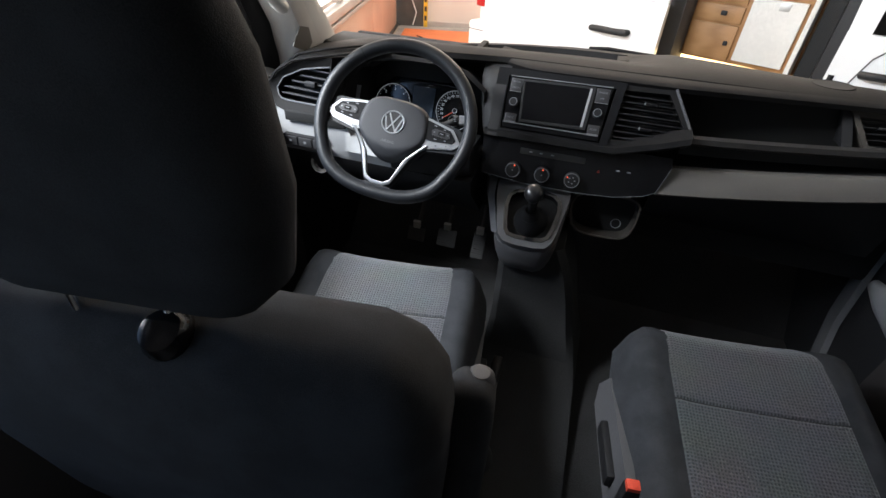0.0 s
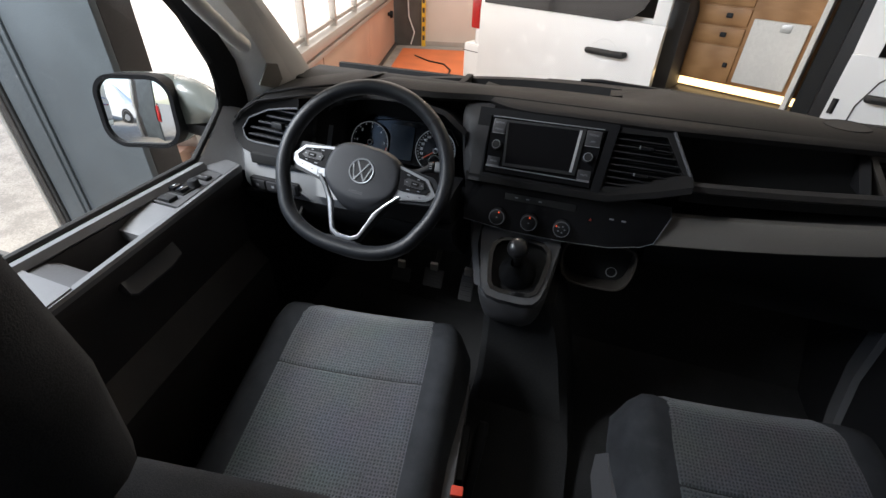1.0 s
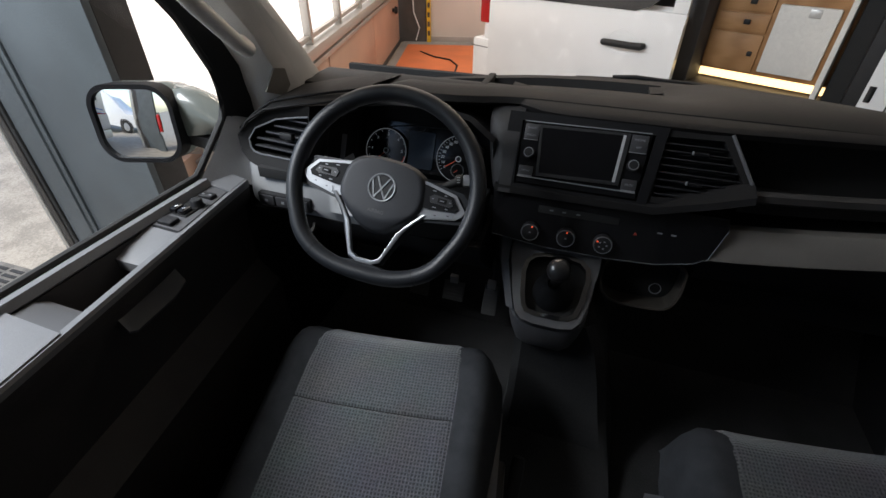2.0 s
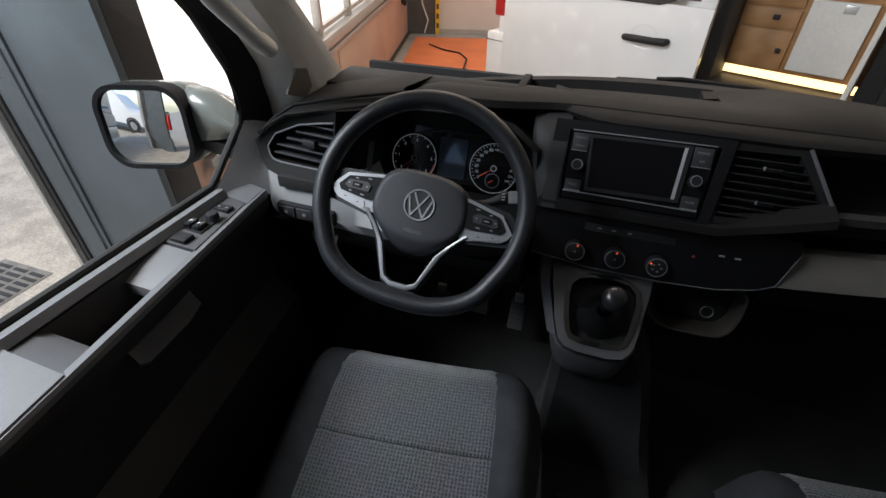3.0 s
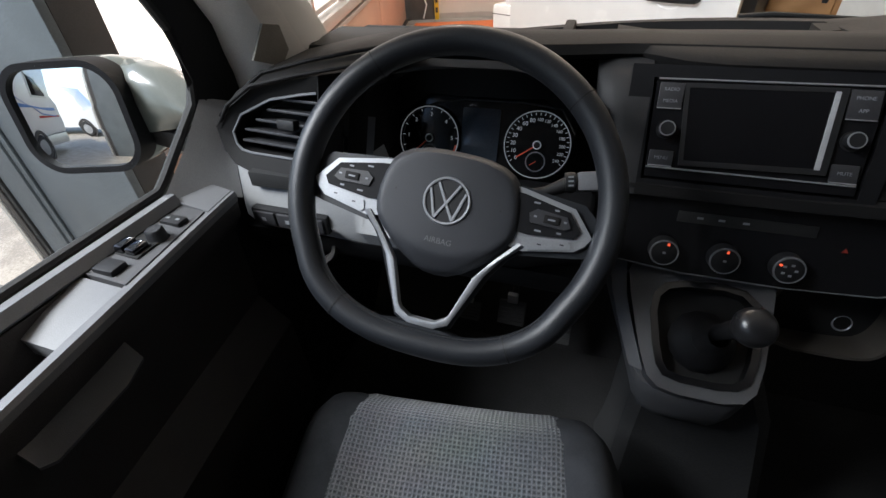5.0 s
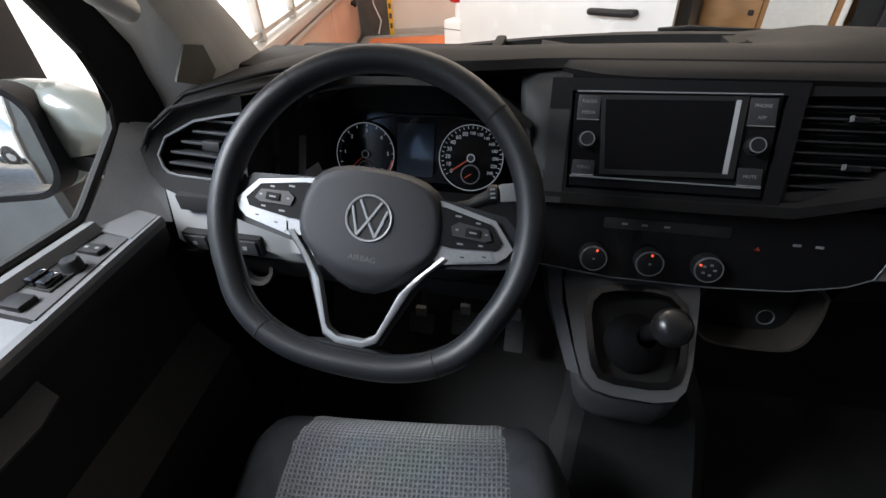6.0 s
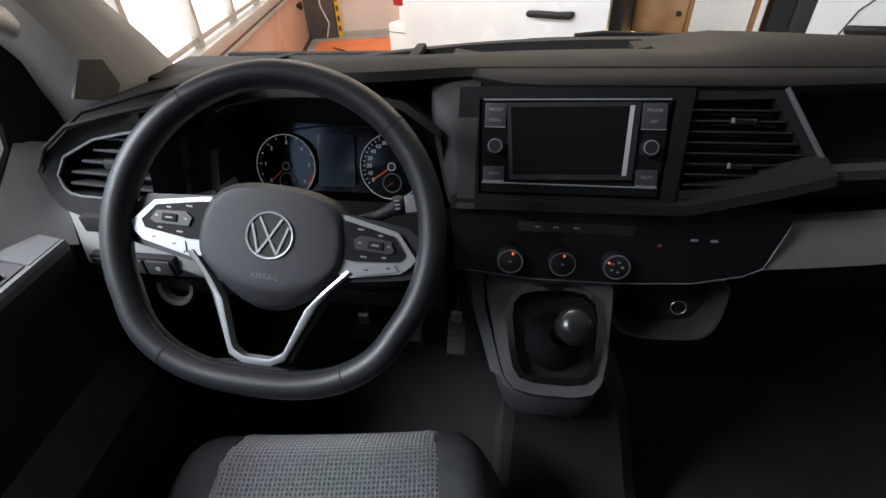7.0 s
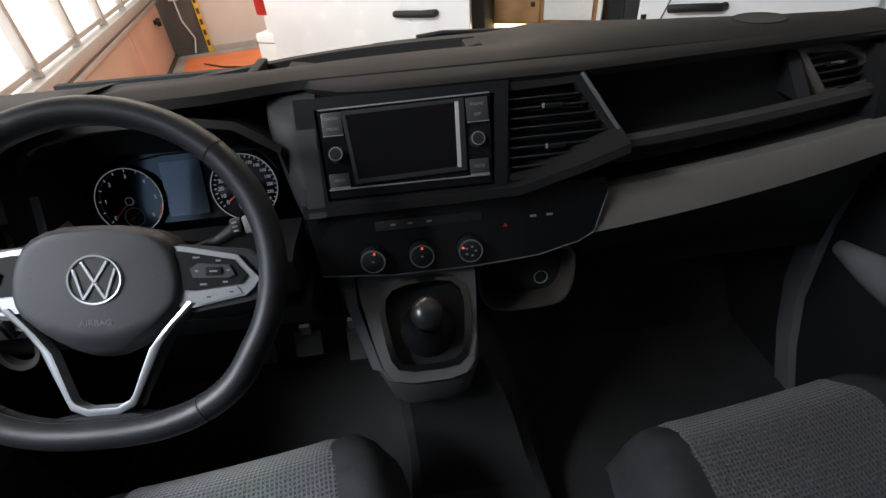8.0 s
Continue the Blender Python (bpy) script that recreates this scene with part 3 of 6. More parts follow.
def road_wheel(x, y, axis_turn, parent):
    w = part("wheel", lathe([(0, 0.02), (0.2, 0.02), (0.22, 0.03), (0.32, 0.02), (0.34, 0.0), (0.34, -0.2), (0, -0.2)], 28, pose(x, y, GZ + 0.34, 0, 0, axis_turn) @ pose(0, 0, 0, 0, 90, 0)), RUBBER, parent)
    part("rim", lathe([(0, 0.045), (0.07, 0.04), (0.17, 0.03), (0.2, 0.032), (0.205, 0.02)], 24, pose(x, y, GZ + 0.34, 0, 0, axis_turn) @ pose(0, 0, 0, 0, 90, 0)), SILVER, w)
    part("wheel_arch", ring(circle(0, 0, 0.43, 28), circle(0, 0, 0.36, 28), 0.05, pose(x, y, GZ + 0.34, 0, 0, axis_turn) @ pose(0, 0, 0, 0, 90, 0) @ pose(0, 0, 0.02), 0.005), DARKSTEEL, parent)


mh = thing("motorhome", (-6.1, -4.0, GZ), "white motorhome with blue stripes parked outside on the gravel", "motorhome", "vehicles outside")
part("cabin", rbox(-7.3, -5.0, -6.8, -1.6, GZ + 0.55, GZ + 2.75, 0.14), WHITE, mh)
part("skirt", rbox(-7.25, -5.02, -6.7, -1.7, GZ + 0.28, GZ + 0.56, 0.03), ALU, mh, "grey lower skirt")
for y0, y1 in ((-6.2, -5.5), (-4.3, -3.3)):
    wnd = part("window", rbox(-5.01, -4.985, y0, y1, GZ + 1.55, GZ + 2.1, 0.01), GLOSS, mh, "dark side window")
    part("window_frame", ring([(y0 - 0.05, GZ + 1.5), (y1 + 0.05, GZ + 1.5), (y1 + 0.05, GZ + 2.15), (y0 - 0.05, GZ + 2.15)], [(y0, GZ + 1.55), (y1, GZ + 1.55), (y1, GZ + 2.1), (y0, GZ + 2.1)], 0.02, axes((-4.98, 0, 0), (0, 1, 0), (0, 0, 1)), 0.004), ALU, wnd)
part("stripe", rbox(-5.005, -4.99, -6.5, -2.0, GZ + 1.18, GZ + 1.26, 0.003), BLUE, mh, "blue side stripe")
part("stripe", tube([(-4.998, -6.4, GZ + 1.0), (-4.998, -5.6, GZ + 1.06), (-4.998, -5.0, GZ + 1.3), (-4.998, -4.5, GZ + 1.6)], 0.03, 8, False, I4, 0.4), BLUE, mh, "blue swoosh stripe")
part("stripe", rbox(-5.005, -4.99, -6.6, -5.4, GZ + 0.98, GZ + 1.02, 0.003), LENSRED, mh, "thin red stripe")
road_wheel(-4.99, -5.0, 0, mh)
v2 = thing("delivery_van", (-7.0, -10.8, GZ), "white high van parked outside on the gravel", "van", "vehicles outside")
part("body", loft([[(x, y, GZ + z) for y, z in ((-12.0, 0.35), (-10.0, 0.35), (-9.98, 1.1), (-10.1, zt - 0.15), (-10.3, zt), (-11.7, zt), (-11.9, zt - 0.15), (-12.02, 1.1))] for x, zt in ((-10.0, 2.2), (-6.6, 2.2), (-6.2, 2.1), (-5.6, 1.35), (-4.9, 1.15), (-4.75, 0.9))], True, True), WHITE, v2)
part("window", plate([(-7.2, 1.25), (-6.25, 1.25), (-6.45, 1.85), (-7.2, 1.85)], 0.03, axes((0, -10.0, GZ), (1, 0, 0), (0, -0.12, 1)) @ pose(0, 0, 0.12), 0.01), GLOSS, v2, "dark cab side window")
part("window", plate([(-9.4, 1.25), (-7.9, 1.25), (-7.9, 1.85), (-9.4, 1.85)], 0.03, axes((0, -10.0, GZ), (1, 0, 0), (0, -0.12, 1)) @ pose(0, 0, 0.12), 0.01), GLOSS, v2, "dark side window")
part("door_handle", rbox(-7.6, -7.4, -9.985, -9.95, GZ + 1.05, GZ + 1.09, 0.006), BLACK, v2)
road_wheel(-5.65, -9.97, 90, v2)
road_wheel(-9.0, -9.97, 90, v2)

# ---- our van's shell ----
cabin_floor = structure("floor", rbox(-0.88, 0.92, -3.0, 0.66, -0.06, 0.0, 0.0), CARPET, "black carpeted van cab floor", False)
structure("footwell_front", loft([[(x, y, z) for y, z in ((0.52, 0.0), (0.72, 0.22), (0.78, 0.8), (0.8, 0.8), (0.8, -0.05))] for x in (-0.88, 0.92)], True, True), CARPET, "black carpeted toe board below the dashboard", False)


def yfar(x):
    """Where the windscreen meets the dashboard."""
    return 0.72 - 0.36 * ((x - 0.04) / 0.80) ** 2


for nm, x0, x1 in (("kick_panel_left", -0.90, -0.855), ("kick_panel_right", 0.87, 0.92)):
    structure(nm, rbox(x0, x1, 0.10, 0.80, -0.05, 0.69, 0.004), BLACK, "black plastic kick panel beside the footwell")
structure("kick_trim", loft([[(0.868, y, z), (0.856, y + 0.012, z), (0.856, y + 0.06, z), (0.868, y + 0.075, z)] for y, z in ((0.24, 0.0), (0.30, 0.12), (0.345, 0.25), (0.365, 0.45), (0.36, 0.66))], True, True), MIDGREY, "dark grey trim strip beside the passenger footwell")
structure("sill_trim", join(rbox(-0.92, -0.84, -0.66, 0.1, -0.05, 0.10, 0.004), rbox(0.87, 0.95, -0.66, 0.1, -0.05, 0.10, 0.004)), BLACK, "black plastic door sills")

# windscreen pillars, side frames, roof
def pillar(name, side):
    def sec(p, w, d):
        x, y, z = p
        return [(x + side * 0.09, y + d, z), (x + side * 0.092, y - w * 0.92, z), (x + side * 0.075, y - w, z), (x + side * 0.03, y - w * 1.0, z), (x, y - w * 0.86, z), (x - side * 0.015, y - w * 0.2, z), (x, y + d, z)]
    base = (-0.80 if side < 0 else 0.87)
    rows = [sec((base, 0.47, 0.74), 0.21, 0.02), sec((base + side * -0.0, 0.46, 0.84), 0.205, 0.02), sec((base - side * 0.012, 0.385, 0.92), 0.15, 0.02), sec((base - side * 0.025, 0.30, 1.0), 0.12, 0.02), sec((base - side * 0.06, 0.12, 1.16), 0.11, 0.02), sec((base - side * 0.13, -0.2, 1.46), 0.11, 0.02), sec((base - side * 0.16, -0.32, 1.56), 0.11, 0.02)]
    p = structure(name, loft(rows, True, True), PILLAR, "pale grey trimmed windscreen pillar")
    return p


pil_l = pillar("pillar_left", -1)
pil_r = pillar("pillar_right", 1)
structure("pillar_patch", plate([(-0.04, -0.03), (0.035, -0.034), (0.045, -0.005), (0.01, 0.03), (-0.03, 0.026)], 0.004, axes((-0.784, 0.267, 0.886), (0.0, 0.944, -0.33), (0.243, 0.32, 0.916)) @ Matrix.Scale(1.0, 4), 0.001), PATCH, "dark grey cover on the windscreen pillar")
structure("roof_panel", loft([[(x, y, z) for x, z in ((-0.88, 1.48), (-0.7, 1.56), (0, 1.6), (0.75, 1.56), (0.93, 1.48), (0.93, 1.62), (-0.88, 1.62))] for y in (-3.1, -0.3)], True, True), LINER, "pale cloth roof lining")
structure("rear_bulkhead", rbox(-0.9, 0.94, -3.1, -3.0, -0.05, 1.55, 0.0), LINER, "grey rear wall of the van", False)
# unseen walls; the left one has a gap to light the seat backs
for nm, x0, x1 in (("side_wall_left", -0.93, -0.88), ("side_wall_right", 0.92, 0.97)):
    structure(nm, join(rbox(x0, x1, -3.0, -0.62, -0.05, 0.78, 0.0), rbox(x0, x1, -3.0, -0.62, 1.42, 1.5, 0), rbox(x0, x1, -0.95, -0.62, 0.78, 1.42, 0.0), rbox(x0, x1, -3.0, -2.8 if x0 < 0 else -0.95, 0.78, 1.42, 0.0)), MIDGREY, "grey lined van side wall", False)
# cowl and wiper outside the glass
cowl = structure("cowl", loft([[(x, yfar(x) + d, z) for d, z in ((0.012, 0.78), (0.012, 0.828), (0.10, 0.795), (0.10, 0.76))] for x in np.linspace(-0.78, 0.86, 15)], True, True), BLACK, "black plastic cowl below the windscreen")
wiper = thing("wiper", (-0.1, 0.74, 0.85), "black windscreen wiper resting on the cowl", "wiper")
part("blade", tube([(x, yfar(x) + 0.035, 0.834) for x in np.linspace(-0.12, 0.30, 8)], 0.0045, 8), RUBBER, wiper)
part("arm", tube([(-0.02, 0.750, 0.840), (0.04, 0.755, 0.844), (0.10, 0.760, 0.840), (0.25, 0.80, 0.825)], 0.006, 8), BLACK, wiper)
bonnet = structure("bonnet", loft([[(x, y, z - 0.10 * (abs(x - 0.04) / 0.9) ** 2) for x in np.linspace(-0.85, 0.93, 9)] for y, z in ((0.80, 0.72), (1.0, 0.67), (1.25, 0.54), (1.4, 0.25))], False, False), BODY, "pale grey painted bonnet")

# glass
screen_rows = []
for x in np.linspace(-0.78, 0.86, 11):
    k = ((x - 0.04) / 0.82) ** 2
    screen_rows.append([(x, yfar(x) + 0.012, 0.845), (x * 0.93, 0.36 - 0.30 * k + 0.02, 1.2), (x * 0.88, 0.02 - 0.25 * k, 1.54)])
ws = structure("windscreen", loft(screen_rows, False, False), CLEAR, "clear curved windscreen")
ws.visible_shadow = False

# ---- dashboard ----
dash = thing("dashboard", (0.04, 0.45, 0.6), "black and grey van dashboard with open shelves and silver trim lines", "dashboard")


def brow(x):
    """Front edge of the top pad: y, z."""
    bump = math.exp(-((x + 0.44) / 0.17) ** 4)
    return 0.335 - 0.075 * bump + 0.02 * max(0, x - 0.3), 0.888 + 0.012 * bump - 0.05 * max(0, (-0.50 - x) / 0.1) - 0.01 * max(0, x - 0.3)


def pad_row(x):
    yb, zb = brow(x)
    yf = max(yfar(x), yb + 0.06)
    a = yb + (yf - yb) * 0.52
    b = yb + (yf - yb) * 0.80
    slot = 0.022 if -0.60 < x < 0.10 else 0.0
    top = zb + 0.003
    u = min(1.0, max(0.0, (x - 0.10) / 0.12))
    hump = u * u * (3 - 2 * u) * (1 - max(0.0, (x - 0.52) / 0.34) ** 2)
    return [(x, yf, 0.80), (x, yf, 0.845), (x, b + 0.012, 0.853 + 0.018 * hump), (x, b, 0.853 - slot + 0.020 * hump), (x, a, 0.862 - slot + 0.027 * hump), (x, a - 0.012, 0.866 + 0.026 * hump), (x, yb + 0.09, top - 0.006 + 0.012 * hump), (x, yb + 0.035, top + 0.003 * hump), (x, yb + 0.008, zb - 0.004), (x, yb, zb - 0.016), (x, yb + 0.012, zb - 0.026), (x, yb + 0.06, zb - 0.03), (x, yb + 0.06, 0.80)]


xs = sorted(list(np.linspace(-0.66, 0.86, 34)) + [-0.601, -0.599, 0.099, 0.101])
part("top_pad", loft([pad_row(x) for x in xs], True, True), SOFT, dash, "dark grained top pad with a long tray", sharp=0.6)
part("tray_divider", rbox(-0.345, -0.325, 0.47, 0.60, 0.835, 0.862, 0.005), SOFT, dash)
part("tray_end", plate([(0.07, 0.56), (0.17, 0.60), (0.12, 0.63), (0.07, 0.62)], 0.012, pose(0, 0, 0.857), 0.003), SOFT, dash)
SPK = pose(0.559, 0.413, 0.8936, 3.5) @ Matrix.Diagonal((1, 0.72, 1, 1))
# the pad is uncut: a black disc stands for the hole's shade
spk = part("speaker_grille", lathe([(0.0, 0.0), (0.030, 0.0003), (0.043, 0.0006)], 32, SPK), DEEP, dash, "round black disc painted as the shaded speaker hole")
part("speaker_rim", lathe([(0.042, 0.0), (0.0435, 0.0016), (0.046, 0.0012), (0.048, -0.002)], 32, SPK), SOFT, spk)

# bulk behind the faces
part("core", rbox(-0.80, 0.86, 0.37, 0.52, 0.40, 0.86, 0.01), DEEP, dash)

# silver-edged trim line below the pad, over screen, shelf and passenger vent
part("upper_trim", loft([[(x, y + 0.03 * max(0, x - 0.2) * 4 * 0.9 + 0.6 * max(0, -0.14 - x), z) for y, z in ((0.292, 0.862), (0.288, 0.874), (0.30, 0.882), (0.40, 0.882), (0.40, 0.862))] for x in np.linspace(-0.25, 0.82, 24)], True, True), SOFT, dash, "dark trim band under the top pad")
part("brow_filler", rbox(-0.60, -0.235, 0.345, 0.42, 0.862, 0.884, 0.004), SOFT, dash)

# infotainment
SM = axes((-0.189, 0.279, 0.854), (1, 0, 0), (0, 0.057, 0.095))
part("radio_bezel", ring([(-0.035, 0.02), (-0.035, -0.145), (0.268, -0.145), (0.285, 0.02)], [(-0.006, 0.003), (-0.002, -0.132), (0.25, -0.132), (0.262, 0.003)], 0.03, SM, 0.002), PODBLACK, dash)
radio = part("radio", plate([(-0.002, 0.0), (0.002, -0.128), (0.246, -0.128), (0.255, 0.003)], 0.02, SM @ pose(0, 0, -0.001), 0.002), GLOSS, dash, "gloss black radio unit with a dark screen")
part("screen", plate([(0.037, -0.006), (0.045, -0.106), (0.206, -0.102), (0.211, -0.003)], 0.003, SM @ pose(0, 0, 0.0025), 0.001), SCREEN, radio, "dark glossy display")
part("screen_rim", ring([(0.033, -0.003), (0.042, -0.110), (0.21, -0.106), (0.215, 0.0)], [(0.039, -0.009), (0.047, -0.103), (0.203, -0.099), (0.207, -0.006)], 0.004, SM @ pose(0, 0, 0.0035), 0.001), BLACK, radio)
# grey strip paints the bright window's reflection at the screen's edge
part("screen_reflection", plate([(0.196, -0.1005), (0.202, -0.1005), (0.2065, -0.005), (0.201, -0.005)], 0.002, SM @ pose(0, 0, 0.0042), 0.0005), GREY, radio, "pale strip painted as a window reflection on the screen")
part("chrome_line", tube([(0.0, 0.0015, 0.001), (0.254, 0.004, 0.001)], 0.0013, 6, False, SM), SILVER, radio)
part("chrome_line", tube([(0.002, -0.115, 0.001), (0.244, -0.116, 0.001)], 0.0013, 6, False, SM), SILVER, radio)
for x0, x1, y0, y1, words in ((0.003, 0.033, -0.036, -0.003, ("RADIO", "MEDIA")), (0.004, 0.034, -0.112, -0.092, ("MENU",)), (0.217, 0.25, -0.036, -0.001, ("PHONE", "APP")), (0.215, 0.244, -0.113, -0.091, ("MUTE",))):
    key = part("key", rbox(x0, x1, y0, y1, -0.002, 0.002, 0.001, SM), PADMAT, radio)
    for i, wd in enumerate(words):
        yy = (y0 + y1) / 2 + (0.0075 if len(words) > 1 else 0) - 0.015 * i
        lettering("key_marking", wd, 0.0062, SM @ pose((x0 + x1) / 2, yy, 0.0022), DIMMARK, key, 0.0002)
    part("key_edge", tube([(x0, y0 - 0.0005, 0.0015), (x1, y0 - 0.0005, 0.0015)], 0.0007, 5, False, SM), SILVER, radio)
for x, y in ((0.0195, -0.064), (0.23, -0.062)):
    kn = part("rotary_knob", lathe([(0.0, 0.012), (0.0085, 0.012), (0.0095, 0.010), (0.0105, 0.0), (0.0125, 0.0), (0.0125, -0.003)], 24, SM @ pose(x, y, 0)), BLACK, radio)
    part("knob_ring", lathe([(0.0086, 0.0118), (0.0098, 0.0118), (0.0102, 0.0105), (0.0086, 0.0105)], 24, SM @ pose(x, y, 0.0005)), SILVER, kn)

# central vent
CVM = axes((0.09, 0.284, 0.856), (1, 0, 0), (0, 0.057, 0.095))
VO = [(-0.012, 0.012), (-0.018, -0.135), (0.06, -0.13), (0.18, -0.092), (0.118, 0.016)]
part("vent_frame", ring(VO, [(0.004, 0.0), (-0.002, -0.122), (0.058, -0.117), (0.165, -0.087), (0.107, 0.003)], 0.035, CVM, 0.002, -0.002), SOFT, dash)
part("silver_edge", tube([(0.118, 0.016, 0.002), (0.18, -0.092, 0.002)], 0.0035, 8, False, CVM), MIDGREY, dash, "silver-grey slanted trim edge")
vent = part("centre_vent", plate(VO, 0.002, CVM @ pose(0, 0, -0.03), 0), DEEP, dash, "black air vent")
for k in range(8):
    y = -0.012 - k * 0.0145
    xr = 0.11 + min(1, -y / 0.09) * 0.052
    if y < -0.092:
        xr = 0.16 - (-0.092 - y) / 0.035 * 0.10
    part("slat", rbox(0.001, xr, y - 0.0015, y + 0.0015, -0.024, -0.004, 0.001, CVM), BLACK, vent)
for y in (-0.028, -0.088):
    part("slat_slider", rbox(0.055, 0.085, y - 0.004, y + 0.004, -0.01, 0.004, 0.002, CVM), GLOSS, vent)
    part("slider_tip", rbox(0.054, 0.057, y - 0.003, y + 0.005, 0.0, 0.006, 0.001, CVM), DIMSILVER, vent)
part("lower_band", loft([[(x, y, z) for y, z in ((0.205, 0.735 - d), (0.20, 0.722 - d), (0.235, 0.70 - d), (0.27, 0.71 - d), (0.25, 0.745 - d))] for x, d in ((-0.23, 0.0), (0.0, 0.0), (0.10, -0.002), (0.20, -0.032), (0.262, -0.054))], True, True), SOFT, dash, "dark band under screen and vent")

# climate panel
KM = axes((-0.06, 0.20, 0.645), (1, 0, 0), (0, 0.27, 0.963))
KO = [(-0.175, 0.085), (-0.165, -0.03), (-0.05, -0.041), (0.085, -0.041), (0.19, -0.034), (0.258, -0.018), (0.284, -0.004), (0.305, 0.062), (0.30, 0.085)]
climate = part("climate_panel", plate(KO, 0.02, KM, 0.002), GLOSS, dash, "gloss black heating and switch panel")
part("silver_line", tube([(x, y - 0.001, 0.001) for x, y in KO[1:8]], 0.0009, 6, False, KM), DIMSILVER, climate)
part("slot", rbox(-0.07, 0.10, 0.036, 0.052, -0.001, 0.0015, 0.001, KM), DEEP, climate)
for x in (-0.045, -0.018, 0.012):
    part("small_mark", rbox(x, x + 0.008, 0.043, 0.046, 0.0015, 0.0019, 0, KM), DIMMARK, climate, "", False)
for i, x in enumerate((-0.079, -0.001, 0.077)):
    dial = part("dial", lathe([(0, 0.018), (0.0165, 0.018), (0.019, 0.0165), (0.0205, 0.0), (0.023, -0.001)], 28, KM @ pose(x, -0.008, 0.0)), BLACK, climate, "black rotary dial")
    part("dial_ring", lathe([(0.0172, 0.0182), (0.0188, 0.0185), (0.0196, 0.0165), (0.0172, 0.016)], 28, KM @ pose(x, -0.008, 0.0005)), DIMSILVER, dial)
    a = (75, 85, 150)[i]
    part("pointer", rbox(0.0118, 0.0158, -0.0016, 0.0016, 0.018, 0.0192, 0.0005, KM @ pose(x, -0.008, 0.0003, 0, 0, a)), REDGLOW, dial, "small red pointer")
    for k in range((1, 1, 5)[i]):
        part("dial_mark", rbox(-0.002, 0.002, -0.0015, 0.0015, 0.018, 0.0187, 0, KM @ pose(x + (0 if i < 2 else 0.008 * math.cos(k * 1.25)), -0.008 + (0 if i < 2 else 0.008 * math.sin(k * 1.25)), 0.0)), DIMMARK, dial, "", False)
part("warning_mark", plate([(0.133, 0.021), (0.141, 0.021), (0.137, 0.0275)], 0.0006, KM @ pose(0, 0, 0.0008), 0), DULLRED, climate, "small red warning triangle", False)
for x in (0.178, 0.205):
    part("small_mark", rbox(x, x + 0.010, 0.032, 0.0355, 0.0, 0.0008, 0, KM), DIMMARK, climate, "", False)

# passenger shelves and light-coloured lower panel
SHX = np.linspace(0.255, 0.84, 9)


def lip(x):
    t = (x - 0.255) / 0.585
    return 0.235 + 0.11 * t ** 1.3, 0.778 + 0.012 * t


# lip is a lighter grey than the pad, painting the light on it
part("shelf_lip", loft([[(x, lip(x)[0] + dy, lip(x)[1] + dz) for dy, dz in ((0.0, 0.0), (-0.003, -0.012), (0.01, -0.022), (0.022, -0.022), (0.022, 0.0), (0.012, 0.004))] for x in SHX], True, True), SOFT, dash, "shelf rim in lighter grey for the light it catches").data.materials[0] = TRIMGREY
# floor painted near-black for the shade under the top pad
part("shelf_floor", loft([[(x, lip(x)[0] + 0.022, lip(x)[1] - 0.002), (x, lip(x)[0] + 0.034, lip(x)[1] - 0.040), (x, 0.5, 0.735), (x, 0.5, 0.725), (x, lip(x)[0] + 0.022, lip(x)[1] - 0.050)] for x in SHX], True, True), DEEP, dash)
part("shelf_side", plate([(0.0, 0.0), (0.16, 0.0), (0.16, 0.085), (0.06, 0.085)], 0.02, axes((0.618, 0.308, 0.785), (0.05, 0.99, 0), (-0.25, 0, 1)), 0.003), BLACK, dash, "grey shelf end wall")


def glove(x):
    t = (x - 0.225) / 0.60
    return 0.238 + 0.055 * max(0, t) ** 2, 0.696 + 0.058 * t, 0.199 + 0.07 * max(0, t) ** 2, 0.638 + 0.072 * t


GX = np.linspace(0.225, 0.745, 10)
rows = []
for x in GX:
    yt, zt, yb, zb = glove(x)
    rows.append([(x + 0.018, yt + 0.03, zt - 0.006), (x + 0.018, yt, zt), (x + 0.016, yt - 0.006, zt - 0.004), (x, yb, zb), (x, yb + 0.008, zb - 0.008), (x, yb + 0.06, zb - 0.012)])
part("light_panel", loft(rows, True, True), TAUPE, dash, "taupe grey lower dashboard panel")
# slot floor painted near-black as if shaded
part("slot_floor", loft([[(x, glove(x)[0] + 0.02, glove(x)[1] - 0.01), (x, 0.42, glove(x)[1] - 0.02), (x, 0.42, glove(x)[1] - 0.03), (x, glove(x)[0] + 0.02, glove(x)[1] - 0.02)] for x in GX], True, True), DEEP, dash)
part("glove_box", loft([[(x, glove(x)[2] + 0.012, glove(x)[3] - 0.006), (x, glove(x)[2] + 0.035, glove(x)[3] - 0.07), (x, 0.33, 0.50), (x, 0.40, 0.46), (x, 0.44, 0.5), (x, 0.44, 0.63)] for x in np.linspace(0.215, 0.80, 8)], True, True), BLACK, dash, "black glove box below the panel")
part("dash_end", loft([[(x, y, z) for y, z in ((0.31, 0.64), (0.285, 0.70), (0.31, 0.78), (0.345, 0.85), (0.5, 0.86), (0.5, 0.5))] for x in (0.742, 0.75, 0.86)], True, True), SOFT, dash)

